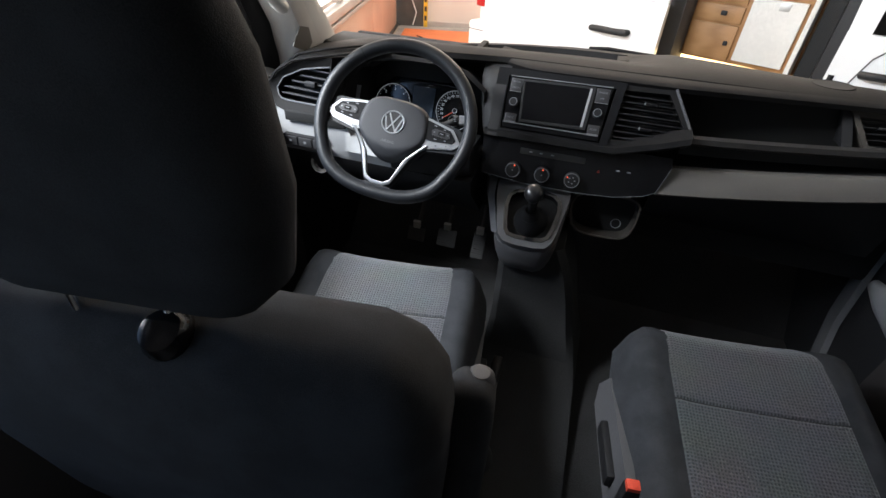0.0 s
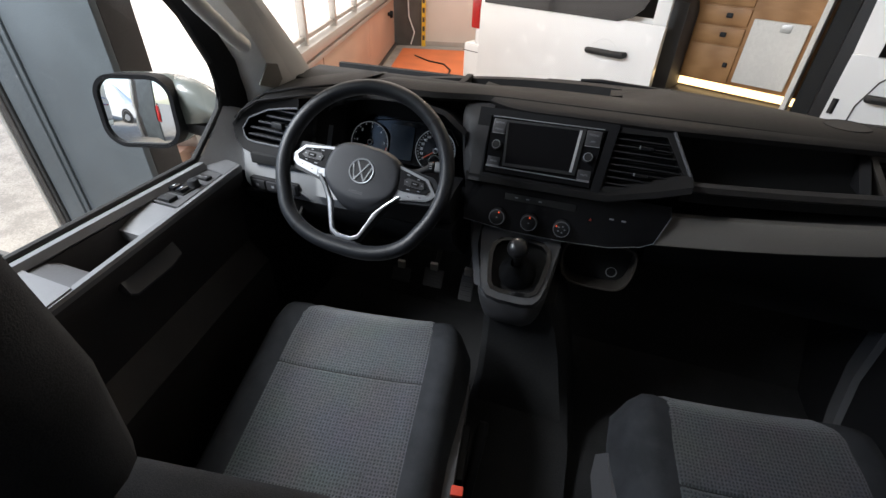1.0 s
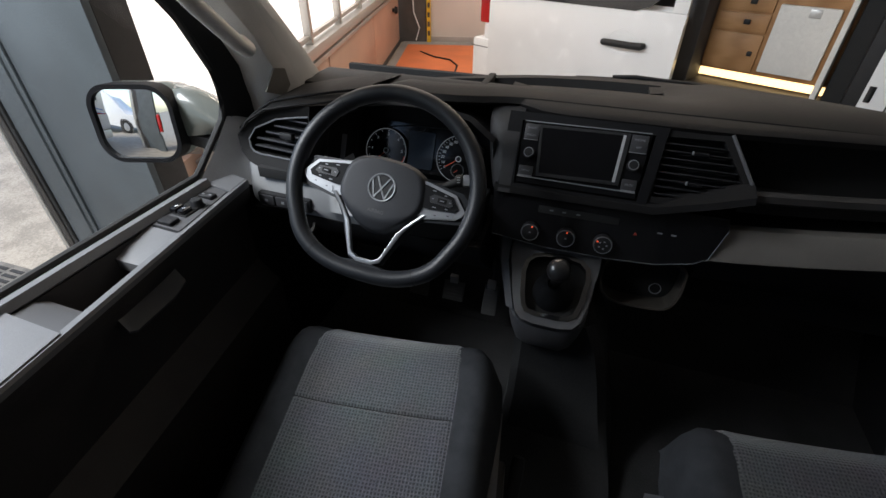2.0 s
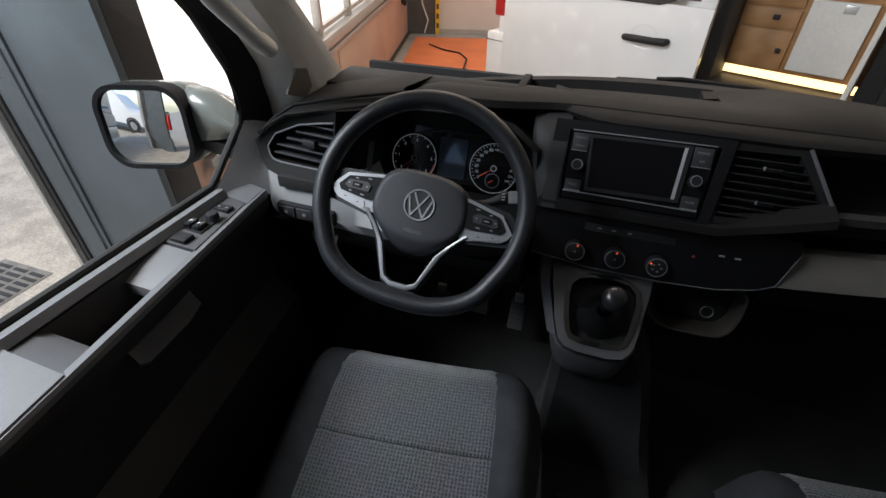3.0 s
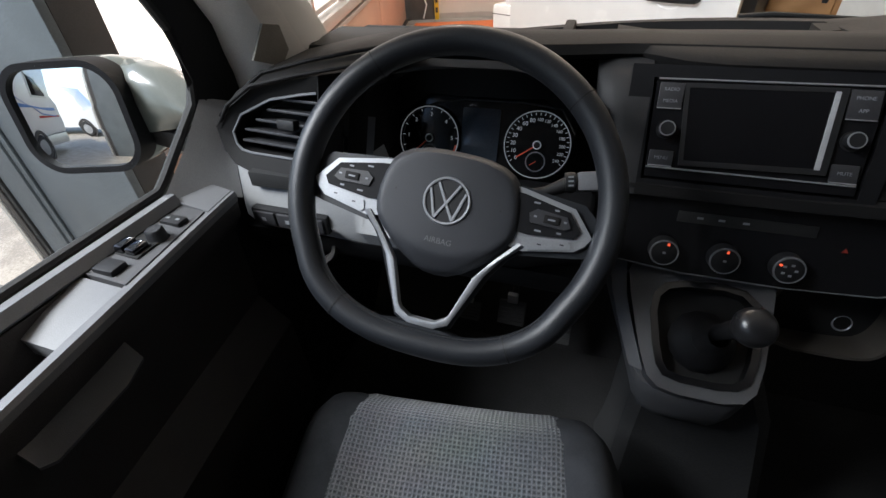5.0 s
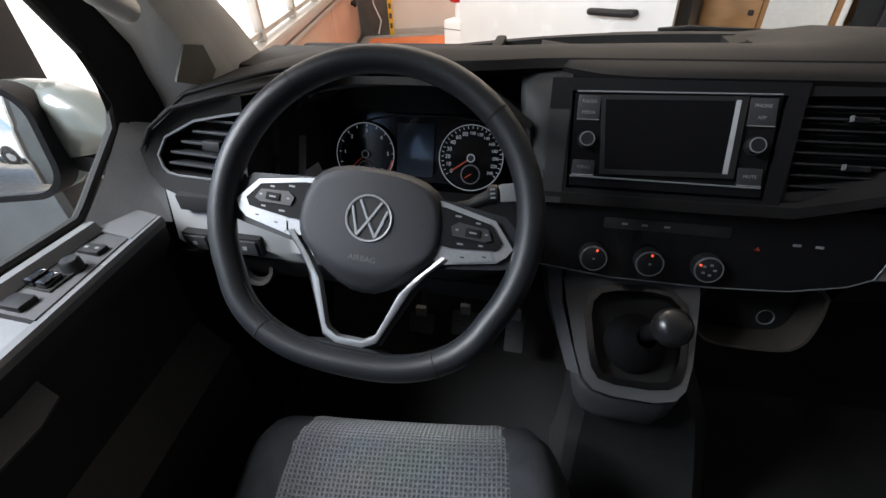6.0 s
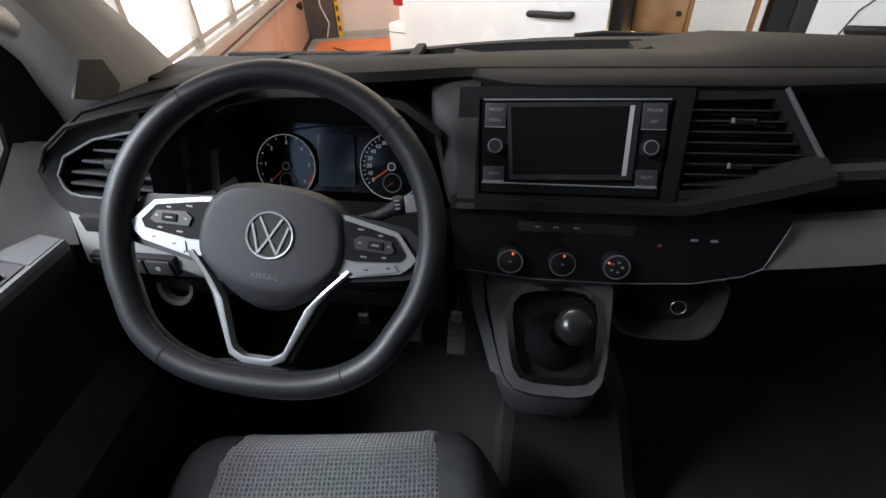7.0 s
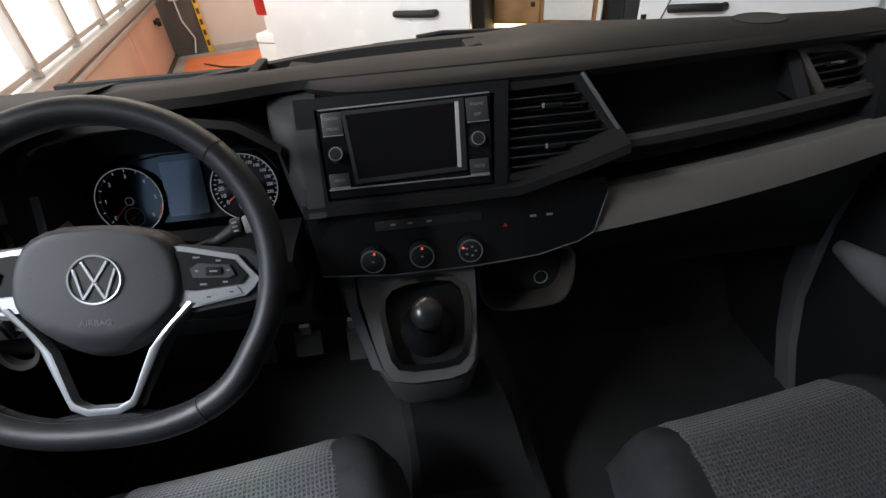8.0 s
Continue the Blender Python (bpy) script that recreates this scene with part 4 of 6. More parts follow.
# passenger vent
RVM = axes((0.600, 0.355, 0.853), (0.985, 0.17, 0), (0, 0.057, 0.095))
RO = [(-0.002, 0.006), (0.042, -0.084), (0.088, -0.088), (0.148, -0.079), (0.168, -0.060), (0.142, -0.020), (0.106, -0.002)]
part("side_vent_frame", ring(RO, inset(RO, 0.012), 0.03, RVM, 0.003), TRIMTAUPE, dash, "brownish grey rounded vent frame")
rv = part("side_vent", plate(RO, 0.002, RVM @ pose(0, 0, -0.028), 0), DEEP, dash, "black passenger side air vent")
for k in range(5):
    y = -0.016 - k * 0.014
    part("slat", rbox(0.022 + k * 0.006, 0.116 - y * 0.5, y - 0.0015, y + 0.0015, -0.022, -0.004, 0.001, RVM), BLACK, rv)
part("slat_slider", rbox(0.062, 0.098, -0.036, -0.029, -0.01, 0.003, 0.002, RVM), GLOSS, rv)

# driver vent
LVM = axes((-0.843, 0.150, 0.768), (0.985, -0.10, 0), (0, 0.25, 0.968))
LO = [(-0.004, 0.0145), (0.006, -0.019), (0.026, -0.040), (0.060, -0.049), (0.198, -0.0475), (0.204, 0.110), (0.155, 0.106), (0.083, 0.088), (0.030, 0.049)]
LI = [(0.022, 0.011), (0.027, -0.008), (0.036, -0.016), (0.056, -0.019), (0.188, -0.0165), (0.193, 0.0855), (0.160, 0.080), (0.105, 0.0685), (0.043, 0.040)]
part("driver_vent_frame", ring(LO, LI, 0.06, LVM, 0.006, -0.010, 3), SOFT, dash, "dark vent surround with a pointed end")
part("silver_edge", tube([(x, y, -0.009) for x, y in (LI[4], LI[3], LI[2], LI[1], LI[0], LI[8], LI[7], LI[6], LI[5])], 0.0022, 6, False, LVM), DIMSILVER, dash, "thin silver vent edge")
lv = part("driver_vent", plate(LO, 0.002, LVM @ pose(0, 0, -0.055), 0), DEEP, dash, "black driver side air vent")
for k in range(5):
    y = -0.002 + k * 0.018
    part("slat", rbox(0.032 + max(0, y - 0.011) * 1.44, 0.187, y - 0.002, y + 0.002, -0.042, -0.016, 0.001, LVM), PADMAT, lv)
part("slat_slider", rbox(0.115, 0.148, 0.026, 0.042, -0.022, -0.006, 0.004, LVM), BLACK, lv)
# wing above the driver vent up to the pad
part("vent_wing", loft([[(-0.845, 0.155, 0.776), (-0.862, 0.19, 0.788), (-0.868, 0.26, 0.775)], [(-0.812, 0.155, 0.816), (-0.818, 0.20, 0.832), (-0.822, 0.31, 0.825)], [(-0.757, 0.155, 0.850), (-0.757, 0.21, 0.866), (-0.78, 0.355, 0.855)], [(-0.67, 0.155, 0.870), (-0.67, 0.22, 0.886), (-0.70, 0.39, 0.868)], [(-0.60, 0.163, 0.880), (-0.60, 0.23, 0.899), (-0.62, 0.42, 0.878)], [(-0.53, 0.20, 0.888), (-0.53, 0.255, 0.906), (-0.53, 0.44, 0.882)]], False, False), SOFT, dash, "curved dark wing over the driver vent", sharp=1.4)
for k in range(2):
    part("wing_ridge", tube([(-0.848 - k * 0.012, 0.158 + k * 0.025, 0.782 + k * 0.008), (-0.812, 0.156 + k * 0.03, 0.822 + k * 0.008), (-0.757, 0.155 + k * 0.035, 0.855 + k * 0.009), (-0.67, 0.155 + k * 0.04, 0.875 + k * 0.009), (-0.60, 0.164 + k * 0.04, 0.886 + k * 0.01), (-0.52, 0.21 + k * 0.025, 0.894 + k * 0.01)], 0.003, 8), SOFT, dash)

# cubby, light switches and knee panel left of the column
part("knee_panel", loft([[(x, y, z) for y, z in ((0.150 + c, 0.735 - h), (0.135 + c, 0.728 - h), (0.118 + c, 0.64), (0.14 + c, 0.60), (0.24, 0.58), (0.26, 0.735 - h))] for x, c, h in ((-0.84, 0.03, 0), (-0.815, 0.005, 0), (-0.605, 0.0, 0), (-0.59, 0.0, 0.05), (-0.47, 0.0, 0.065))], True, True), GREY, dash, "grey lower panel beside the steering column")
part("column_surround", loft([[(x, y, z) for y, z in ((0.150 + c, 0.69), (0.122 + c, 0.684), (0.118 + c, 0.64), (0.14 + c, 0.60), (0.24, 0.58), (0.26, 0.69))] for x, c in ((-0.468, 0.0), (-0.34, 0.0), (-0.25, 0.03))], True, True), BLACK, dash, "black panel under the steering column")
# no hollow is cut: a black block stands for the cubby's shade
part("cubby", rbox(-0.785, -0.60, 0.122, 0.2, 0.700, 0.727, 0.003), DEEP, dash, "black block painted as the shaded cubby hollow")
sw = part("light_switch_panel", rbox(-0.795, -0.65, 0.112, 0.14, 0.629, 0.663, 0.004), BLACK, dash, "black light switch strip")
for k in range(3):
    part("switch", rbox(-0.79 + k * 0.046, -0.748 + k * 0.046, 0.108, 0.12, 0.633, 0.659, 0.003), PADMAT, sw)
    part("switch_mark", rbox(-0.773 + k * 0.046, -0.765 + k * 0.046, 0.1073, 0.1077, 0.643, 0.650, 0), DIMMARK, sw, "", False)
part("lower_cover", loft([[(x, y, z) for y, z in ((0.135, 0.605), (0.15, 0.56), (0.30, 0.42), (0.36, 0.45), (0.36, 0.62))] for x in (-0.84, -0.24)], True, True), BLACK, dash)
part("round_vent", lathe([(0.022, -0.01), (0.026, 0.0), (0.034, 0.002), (0.036, -0.006)], 24, axes((-0.70, 0.142, 0.578), (1, 0, 0), (0, 0.35, 0.9))), TRIMGREY, dash, "small round outlet")

# instrument cluster
GM = axes((-0.45, 0.335, 0.72), (1, 0, 0), (0, 0.4, 0.917))
hood_o = [(-0.625, 0.70), (-0.63, 0.80), (-0.60, 0.855), (-0.52, 0.878), (-0.38, 0.878), (-0.30, 0.862), (-0.245, 0.82), (-0.235, 0.72)]
part("cluster_hood", loft([[(x, 0.25, z) for x, z in hood_o], [(x * 0.985 - 0.007, 0.24, z - 0.008) for x, z in hood_o], [(-0.44 + (x + 0.44) * 0.93, 0.345 + (z - 0.72) * 0.4, 0.69 + (z - 0.69) * 0.82) for x, z in hood_o]], False, False), BLACK, dash, "black hood round the instruments")
cheek_rows = []
for z, xl, back in ((0.722, -0.236, 0.0), (0.74, -0.243, 0.0), (0.76, -0.249, 0.0), (0.78, -0.2545, 0.0), (0.80, -0.2595, 0.0), (0.82, -0.264, 0.0), (0.84, -0.2675, 0.002), (0.856, -0.269, 0.010), (0.866, -0.269, 0.035), (0.87, -0.268, 0.075)):
    y0 = 0.2392 + 0.6 * (z - 0.79) + back
    cheek_rows.append([(xl - 0.002, y0 + 0.07, z), (xl, y0 + 0.020, z), (xl + 0.003, y0 + 0.013, z), (xl + 0.010, y0 + 0.008, z), (xl + 0.018, y0 + 0.004, z), (xl + 0.024, y0 + 0.0006, z), (-0.222, y0, z), (-0.196, y0, z)])
part("hood_cheek", loft(cheek_rows, False, False), CHEEK, dash, "dark grey cheek between instruments and radio", sharp=1.2)
part("hood_cheek", loft([[(x, yb + 0.5 * (z - 0.79), z) for z in (0.69, 0.74, 0.80, 0.84, 0.868)] for x, yb in ((-0.603, 0.30), (-0.605, 0.238), (-0.612, 0.228), (-0.635, 0.215))], False, False), SOFT, dash, "dark cheek beside the driver vent")
# highlight along the hood's edge, put in as a lighter grey strip
part("hood_edge_highlight", loft([[(x, 0.2305 + 0.5 * (z - 0.79), z) for z in (0.72, 0.75, 0.79)] for x in (-0.609, -0.602, -0.596)], False, False), MIDGREY, dash, "hood edge highlight painted in lighter grey")
cluster = part("instrument_panel", plate([(-0.155, -0.05), (0.155, -0.05), (0.16, 0.03), (0.10, 0.075), (-0.10, 0.072), (-0.16, 0.03)], 0.01, GM @ pose(0, 0, -0.004), 0.002), GLOSS, dash, "black instrument cluster with two dials")
part("cluster_display", plate(rrect(-0.036, 0.032, -0.04, 0.052, 0.004), 0.003, GM @ pose(0, 0, 0.001), 0.001), material("bluish_display", (0.028, 0.036, 0.047), 0.15, coat=0.5), cluster, "dark bluish display")


part("panel_rim", tube([GM @ Vector((x, y, 0.0)) for x, y in ((-0.155, 0.018), (-0.134, 0.040), (-0.08, 0.058), (-0.034, 0.0645), (0.066, 0.0655), (0.134, 0.058), (0.160, 0.020))], 0.0016, 8), TRIMGREY, cluster, "grey edge of the instrument panel")
part("hood_lip", tube([(-0.585, 0.245, 0.846), (-0.574, 0.25, 0.855), (-0.512, 0.25, 0.865), (-0.453, 0.25, 0.870), (-0.385, 0.25, 0.869), (-0.337, 0.25, 0.864), (-0.30, 0.25, 0.852)], 0.0035, 8), TRIMGREY, dash, "dark grey lip of the instrument hood")


def gauge(cx, cy, r, labels, a0, a1, needle, red):
    g = part("gauge", lathe([(0, 0), (r * 0.95, 0.0), (r * 0.97, 0.004), (r, 0.006), (r * 1.03, 0.004), (r * 1.05, -0.004)], 48, GM @ pose(cx, cy, 0.002)), GLOSS, cluster, "round dial with pale numbers")
    part("gauge_ring", lathe([(r * 0.972, 0.0074), (r * 0.986, 0.0080), (r * 0.997, 0.0074), (r * 0.986, 0.0066)], 48, GM @ pose(cx, cy, 0.0015)), DIALGLOW, g)
    n = len(labels)
    for i, s in enumerate(labels):
        a = radians(a0 + (a1 - a0) * i / (n - 1))
        if s:
            lettering("number", s, r * (0.17 if len(s) < 3 else 0.13), GM @ pose(cx + r * 0.74 * math.cos(a), cy + r * 0.74 * math.sin(a), 0.0028), DIALGLOW, g, 0.0002)
    for i in range((n - 1) * 2 + 1):
        a = a0 + (a1 - a0) * i / (2 * (n - 1))
        part("tick", rbox(r * 0.87, r * 0.945, -0.0005, 0.0005, 0.0022, 0.0028, 0, GM @ pose(cx, cy, 0, 0, 0, a)), DIALGLOW, g, "", False)
    if red:
        part("red_zone", plate([(r * 0.88 * math.cos(radians(a)), r * 0.88 * math.sin(radians(a))) for a in range(-42, -9, 8)] + [(r * 0.945 * math.cos(radians(a)), r * 0.945 * math.sin(radians(a))) for a in range(-10, -43, -8)], 0.0004, GM @ pose(cx, cy, 0.0031), 0), NEEDLE, g, "", False)
    part("needle", rbox(-0.002, r * 0.72, -0.0011, 0.0011, 0.004, 0.0052, 0, GM @ pose(cx, cy, 0, 0, 0, needle)), NEEDLE, g, "orange-red needle", False)
    part("needle_hub", lathe([(0, 0.008), (0.0055, 0.008), (0.0068, 0.0072), (0.0072, 0.002)], 20, GM @ pose(cx, cy, 0)), BLACK, g)
    part("hub_ring", lathe([(0.0055, 0.0082), (0.0072, 0.0082), (0.0074, 0.007), (0.0055, 0.007)], 20, GM @ pose(cx, cy, 0.0002)), MARK, g)
    part("small_dial", lathe([(r * 0.27, 0.0025), (r * 0.29, 0.0034), (r * 0.305, 0.0025)], 28, GM @ pose(cx, cy - r * 0.5, 0.0005)), SILVER, g)
    part("small_needle", rbox(-0.001, r * 0.2, -0.0007, 0.0007, 0.0032, 0.004, 0, GM @ pose(cx, cy - r * 0.5, 0, 0, 0, 215)), NEEDLE, g, "", False)


gauge(-0.094, -0.006, 0.056, ["0", "1", "2", "3", "4", "5", "6"], 220, -40, 222, True)
gauge(0.100, -0.002, 0.0565, ["0", "10", "20", "30", "40", "60", "80", "100", "120", "140", "160", "180", "200", "220", "240"], 215, -35, 215, False)

# ---- steering wheel ----
WHM = axes((-0.408, 0.018, 0.7866), (0.99, 0.04, -0.135), (0.08, 0.60, 0.79))
sw_o = thing("steering_wheel", (-0.405, 0.08, 0.77), "black leather three-spoke steering wheel with silver trim and flat bottom", "steering wheel")


def mirrored(pts):
    """The same outline on the other side, running the same way round."""
    return [(-x, y) for x, y in reversed(pts)]


def rim_path(n=96):
    out = []
    for i in range(n):
        a = 2 * math.pi * i / n
        r = 0.1795
        x, y = r * math.cos(a), r * math.sin(a) + 0.004
        if y < -0.09:
            k = (-y - 0.09) / 0.0855
            y = -0.09 - 0.0755 * (1 - (1 - k) ** 1.3)
            x *= 1.0 + 0.03 * math.sin(math.pi * min(1, k))
        out.append((x, y, 0.0))
    return out


RP = rim_path()
part("rim", tube(RP, 0.0158, 18, True, WHM, 1.12, (0, 0, 1)), LEATHER, sw_o, "black leather rim")
for a in (49, 131, 234, 306):
    i = min(range(96), key=lambda k: abs(math.degrees(math.atan2(RP[k][1], RP[k][0])) % 360 - a))
    p, q = Vector(RP[i]), Vector(RP[(i + 1) % 96])
    d = (q - p).normalized() * 0.0007
    part("rim_joint", tube([p - d, p + d], 0.0165, 18, False, WHM, 1.12), DEEP, sw_o)
# stitched seam along the inner side of the lower rim
stitches = []
for i in range(58, 86):
    p, q = Vector(RP[i]), Vector(RP[(i + 1) % 96])
    for f in (0.1, 0.6):
        c = p + (q - p) * f
        c = c * (1 - 0.0150 / c.length)
        c.z = 0.0065
        e = (q - p).normalized() * 0.0021
        stitches.append(tube([c - e, c + e], 0.0007, 5))
part("rim_stitching", finish(join(*stitches), WHM), SEAM, sw_o, "dark thread stitching")
# hub cover: a flat face that folds back below a curved crease
HALF = [(0.0, 0.0595), (0.020, 0.0592), (0.038, 0.0575), (0.055, 0.053), (0.068, 0.046), (0.077, 0.036), (0.083, 0.022), (0.0865, 0.004), (0.087, -0.012), (0.084, -0.026), (0.077, -0.038), (0.062, -0.054), (0.046, -0.068), (0.030, -0.079), (0.015, -0.0855), (0.0, -0.087)]
CO = HALF + [(-x, y) for x, y in HALF[-2:0:-1]]


def hub_z(x, y, s):
    fold = max(0.0, -0.060 + 4.0 * x * x - y)
    return 0.0095 - 0.62 * fold - 0.014 * max(0.0, (s - 0.86) / 0.14) ** 2.4 - 0.0025 * (abs(x) / 0.087) ** 2


rows = [[(x, y, -0.034) for x, y in CO]]
for sc in (1.0, 0.99, 0.97, 0.94, 0.90, 0.86, 0.80, 0.74, 0.68, 0.60, 0.5, 0.36, 0.2, 0.05):
    rows.append([(x * sc, -0.012 + (y + 0.012) * sc, hub_z(x * sc, -0.012 + (y + 0.012) * sc, sc)) for x, y in CO])
cover = part("airbag_cover", loft(rows, True, True, WHM), HUBGREY, sw_o, "dark grey hub cover", sharp=0.5)
EM = WHM @ pose(0.0, 0.001, 0.0092)
part("emblem", lathe([(0.0238, 0.0), (0.0246, 0.0024), (0.0262, 0.0026), (0.0276, 0.0)], 48, EM), SILVER, cover, "round chrome emblem ring")
part("emblem_dish", lathe([(0, 0.0008), (0.0239, 0.0005)], 32, EM), BLACK, cover)
for pts in ([(-0.0125, 0.0195), (-0.0005, -0.0020), (0.0105, -0.0205)], [(0.0125, 0.0195), (0.0005, -0.0020), (-0.0105, -0.0205)]):
    part("emblem_bar", tube([(x, y, 0.0015) for x, y in pts], 0.0018, 6, False, EM, 0.6), SILVER, cover)
for sx in (-1, 1):
    part("emblem_bar", tube([(sx * 0.0205, 0.0115, 0.0015), (sx * 0.0105, -0.0205, 0.0015)], 0.0017, 6, False, EM, 0.6), SILVER, cover)
lettering("airbag_word", "AIRBAG", 0.0092, WHM @ pose(0.0, -0.045, 0.0098), LETTER, cover, 0.0003)
for sx in (-0.058, 0.058):
    part("horn_mark", rbox(sx - 0.004, sx + 0.004, 0.002, 0.0045, 0.0072, 0.0083, 0, WHM), BLACK, cover, "", False)
# side spokes with button pods
SPOKE = [(0.158, -0.014), (0.164, -0.004), (0.140, 0.0235), (0.082, 0.0345), (0.055, 0.037), (0.055, -0.028), (0.092, -0.0345), (0.148, -0.0225)]
POD = [(0.145, -0.009), (0.1505, 0.0), (0.1355, 0.0185), (0.084, 0.0285), (0.055, 0.031), (0.055, -0.0125), (0.096, -0.0148)]
KEY = [(0.140, -0.0125), (0.1455, -0.0205), (0.099, -0.0315), (0.0955, -0.029), (0.0985, -0.0185)]
PLATEAU = [(0.139, 0.0015), (0.133, 0.0125), (0.100, 0.0150), (0.092, 0.009), (0.095, -0.001), (0.132, -0.002)]
for sx in (-1, 1):
    def side_of(pts):
        return pts if sx > 0 else mirrored(pts)
    sp = part("spoke", plate(side_of(SPOKE), 0.018, WHM @ pose(0, 0, 0.0), 0.0035, 3), SILVER, sw_o, "satin silver spoke trim")
    pod = part("button_pod", plate(side_of(POD), 0.006, WHM @ pose(0, 0, 0.0025), 0.0018), PODBLACK, sp, "black button pod")
    part("key_gap", plate(side_of(inset(KEY, -0.0009)), 0.004, WHM @ pose(0, 0, 0.0005), 0), DEEP, sp, "", False)
    part("lower_key", plate(side_of(KEY), 0.006, WHM @ pose(0, 0, 0.0016), 0.0012), SILVER, sp, "silver rocker key")
    part("centre_key", plate(side_of(PLATEAU), 0.004, WHM @ pose(0, 0, 0.0048), 0.0012), PADMAT, pod)
    part("ok_key", rbox(sx * 0.117 - 0.0085, sx * 0.117 + 0.0085, 0.0015, 0.0105, 0.0045, 0.0066, 0.0012, WHM), SOFT, pod)
    for mx, my, w in ((0.098, 0.0215, 0.0035), (0.121, 0.0175, 0.0025), (0.105, -0.0085, 0.0035), (0.128, -0.0065, 0.0025)):
        part("key_mark", rbox(sx * mx - w, sx * mx + w, my - 0.0010, my + 0.0010, 0.0024, 0.0029, 0, WHM), DIMMARK, pod, "", False)
    for mx in (0.099, 0.132):
        part("key_mark", rbox(sx * mx - 0.0016, sx * mx + 0.0016, 0.0055, 0.0075, 0.0048, 0.0053, 0, WHM), DIMMARK, pod, "", False)
    part("key_mark", rbox(sx * 0.117 - 0.004, sx * 0.117 + 0.004, 0.005, 0.0068, 0.0064, 0.0069, 0, WHM), DIMMARK, pod, "", False)
    for mx in (0.110, 0.134):
        part("key_mark", rbox(sx * mx - 0.0022, sx * mx + 0.0022, -0.0235 + (mx - 0.11) * 0.2, -0.0220 + (mx - 0.11) * 0.2, 0.0015, 0.0019, 0, WHM), PADMAT, sp, "", False)
    part("spoke_root", plate(side_of([(0.174, -0.024), (0.178, 0.006), (0.150, 0.030), (0.05, 0.040), (0.05, -0.03), (0.092, -0.040), (0.150, -0.030)]), 0.018, WHM @ pose(0, 0, -0.005), 0.005), LEATHER, sp, "black spoke backing")
VO_HALF = [(0.101, -0.031), (0.083, -0.047), (0.067, -0.070), (0.0395, -0.131), (0.0350, -0.1425), (0.0165, -0.1515)]
VI_HALF = [(0.088, -0.0265), (0.063, -0.0555), (0.0475, -0.077), (0.0305, -0.1255), (0.0270, -0.1310), (0.0145, -0.1380)]
outer = [(-x, y) for x, y in VO_HALF] + VO_HALF[::-1]
inner_v = [(-x, y) for x, y in VI_HALF] + VI_HALF[::-1]
mid_v = [(b[0] + (a[0] - b[0]) * 0.58, b[1] + (a[1] - b[1]) * 0.58) for a, b in zip(outer, inner_v)]
v_spoke = part("v_spoke", finish(loft([[(a[0], a[1], 0.0005), ((a[0] + b[0]) / 2, (a[1] + b[1]) / 2, 0.003), (b[0], b[1], 0.002), (b[0], b[1], -0.012), (a[0], a[1], -0.012)] for a, b in zip(mid_v, inner_v)], True, True), WHM), SILVER, sw_o, "satin silver V-shaped lower spoke", sharp=0.9)
part("spoke_back", finish(loft([[(a[0], a[1], -0.010), ((a[0] + b[0]) / 2, (a[1] + b[1]) / 2, -0.003), (b[0], b[1], -0.001), (b[0], b[1], -0.014), (a[0], a[1], -0.018)] for a, b in zip(outer, mid_v)], True, True), WHM), LEATHER, v_spoke, "black flank of the lower spoke", sharp=0.9)
part("rim_bridge", plate([(-0.075, -0.162), (0.075, -0.162), (0.052, -0.150), (0.026, -0.146), (-0.026, -0.146), (-0.052, -0.150)], 0.016, WHM @ pose(0, 0, 0.0), 0.005), LEATHER, sw_o)
part("column_shroud", loft([[(x, y, z) for x, y in rrect(-w, w, -h, h, 0.025)] for w, h, z in ((0.05, 0.042, -0.036), (0.058, 0.044, -0.07), (0.062, 0.046, -0.2))], True, True, WHM), PODBLACK, sw_o, "black steering column shroud")
stalk = part("stalk", tube([(0.05, 0.02, -0.06), (0.105, 0.040, -0.048), (0.128, 0.055, -0.046)], [0.008, 0.007, 0.009], 10, False, WHM), BLACK, sw_o, "black wiper stalk")
SK = WHM @ pose(0.130, 0.057, -0.045, 0, 0, 14)
part("stalk_collar", lathe([(0.0, -0.006), (0.0115, -0.006), (0.0125, 0.0), (0.0115, 0.006), (0.0, 0.006)], 18, SK @ pose(0.0, 0, 0, 0, 90, 0)), BLACK, stalk)
part("stalk_end", rbox(0.007, 0.040, -0.0115, 0.0115, -0.009, 0.009, 0.005, SK), SWITCHGREY, stalk, "grey stalk tip")
for k in range(3):
    part("stalk_mark", rbox(-0.003, 0.003, -0.006 + k * 0.005, -0.004 + k * 0.005, 0.0122, 0.0127, 0, SK), DIMMARK, stalk, "", False)

# ---- gear lever console ----
console = thing("gear_console", (-0.06, 0.12, 0.0), "grey gear lever console standing under the dashboard", "console")
BZ = axes((-0.065, 0.066, 0.506), (1, 0, 0), (0, 0.856, 0.517))
def rounded(pts, k=2):
    """Corner-cut outline."""
    for _ in range(k):
        pts = [((1 - f) * p[0] + f * q[0], (1 - f) * p[1] + f * q[1]) for p, q in zip(pts, pts[1:] + pts[:1]) for f in (0.22, 0.78)]
    return pts


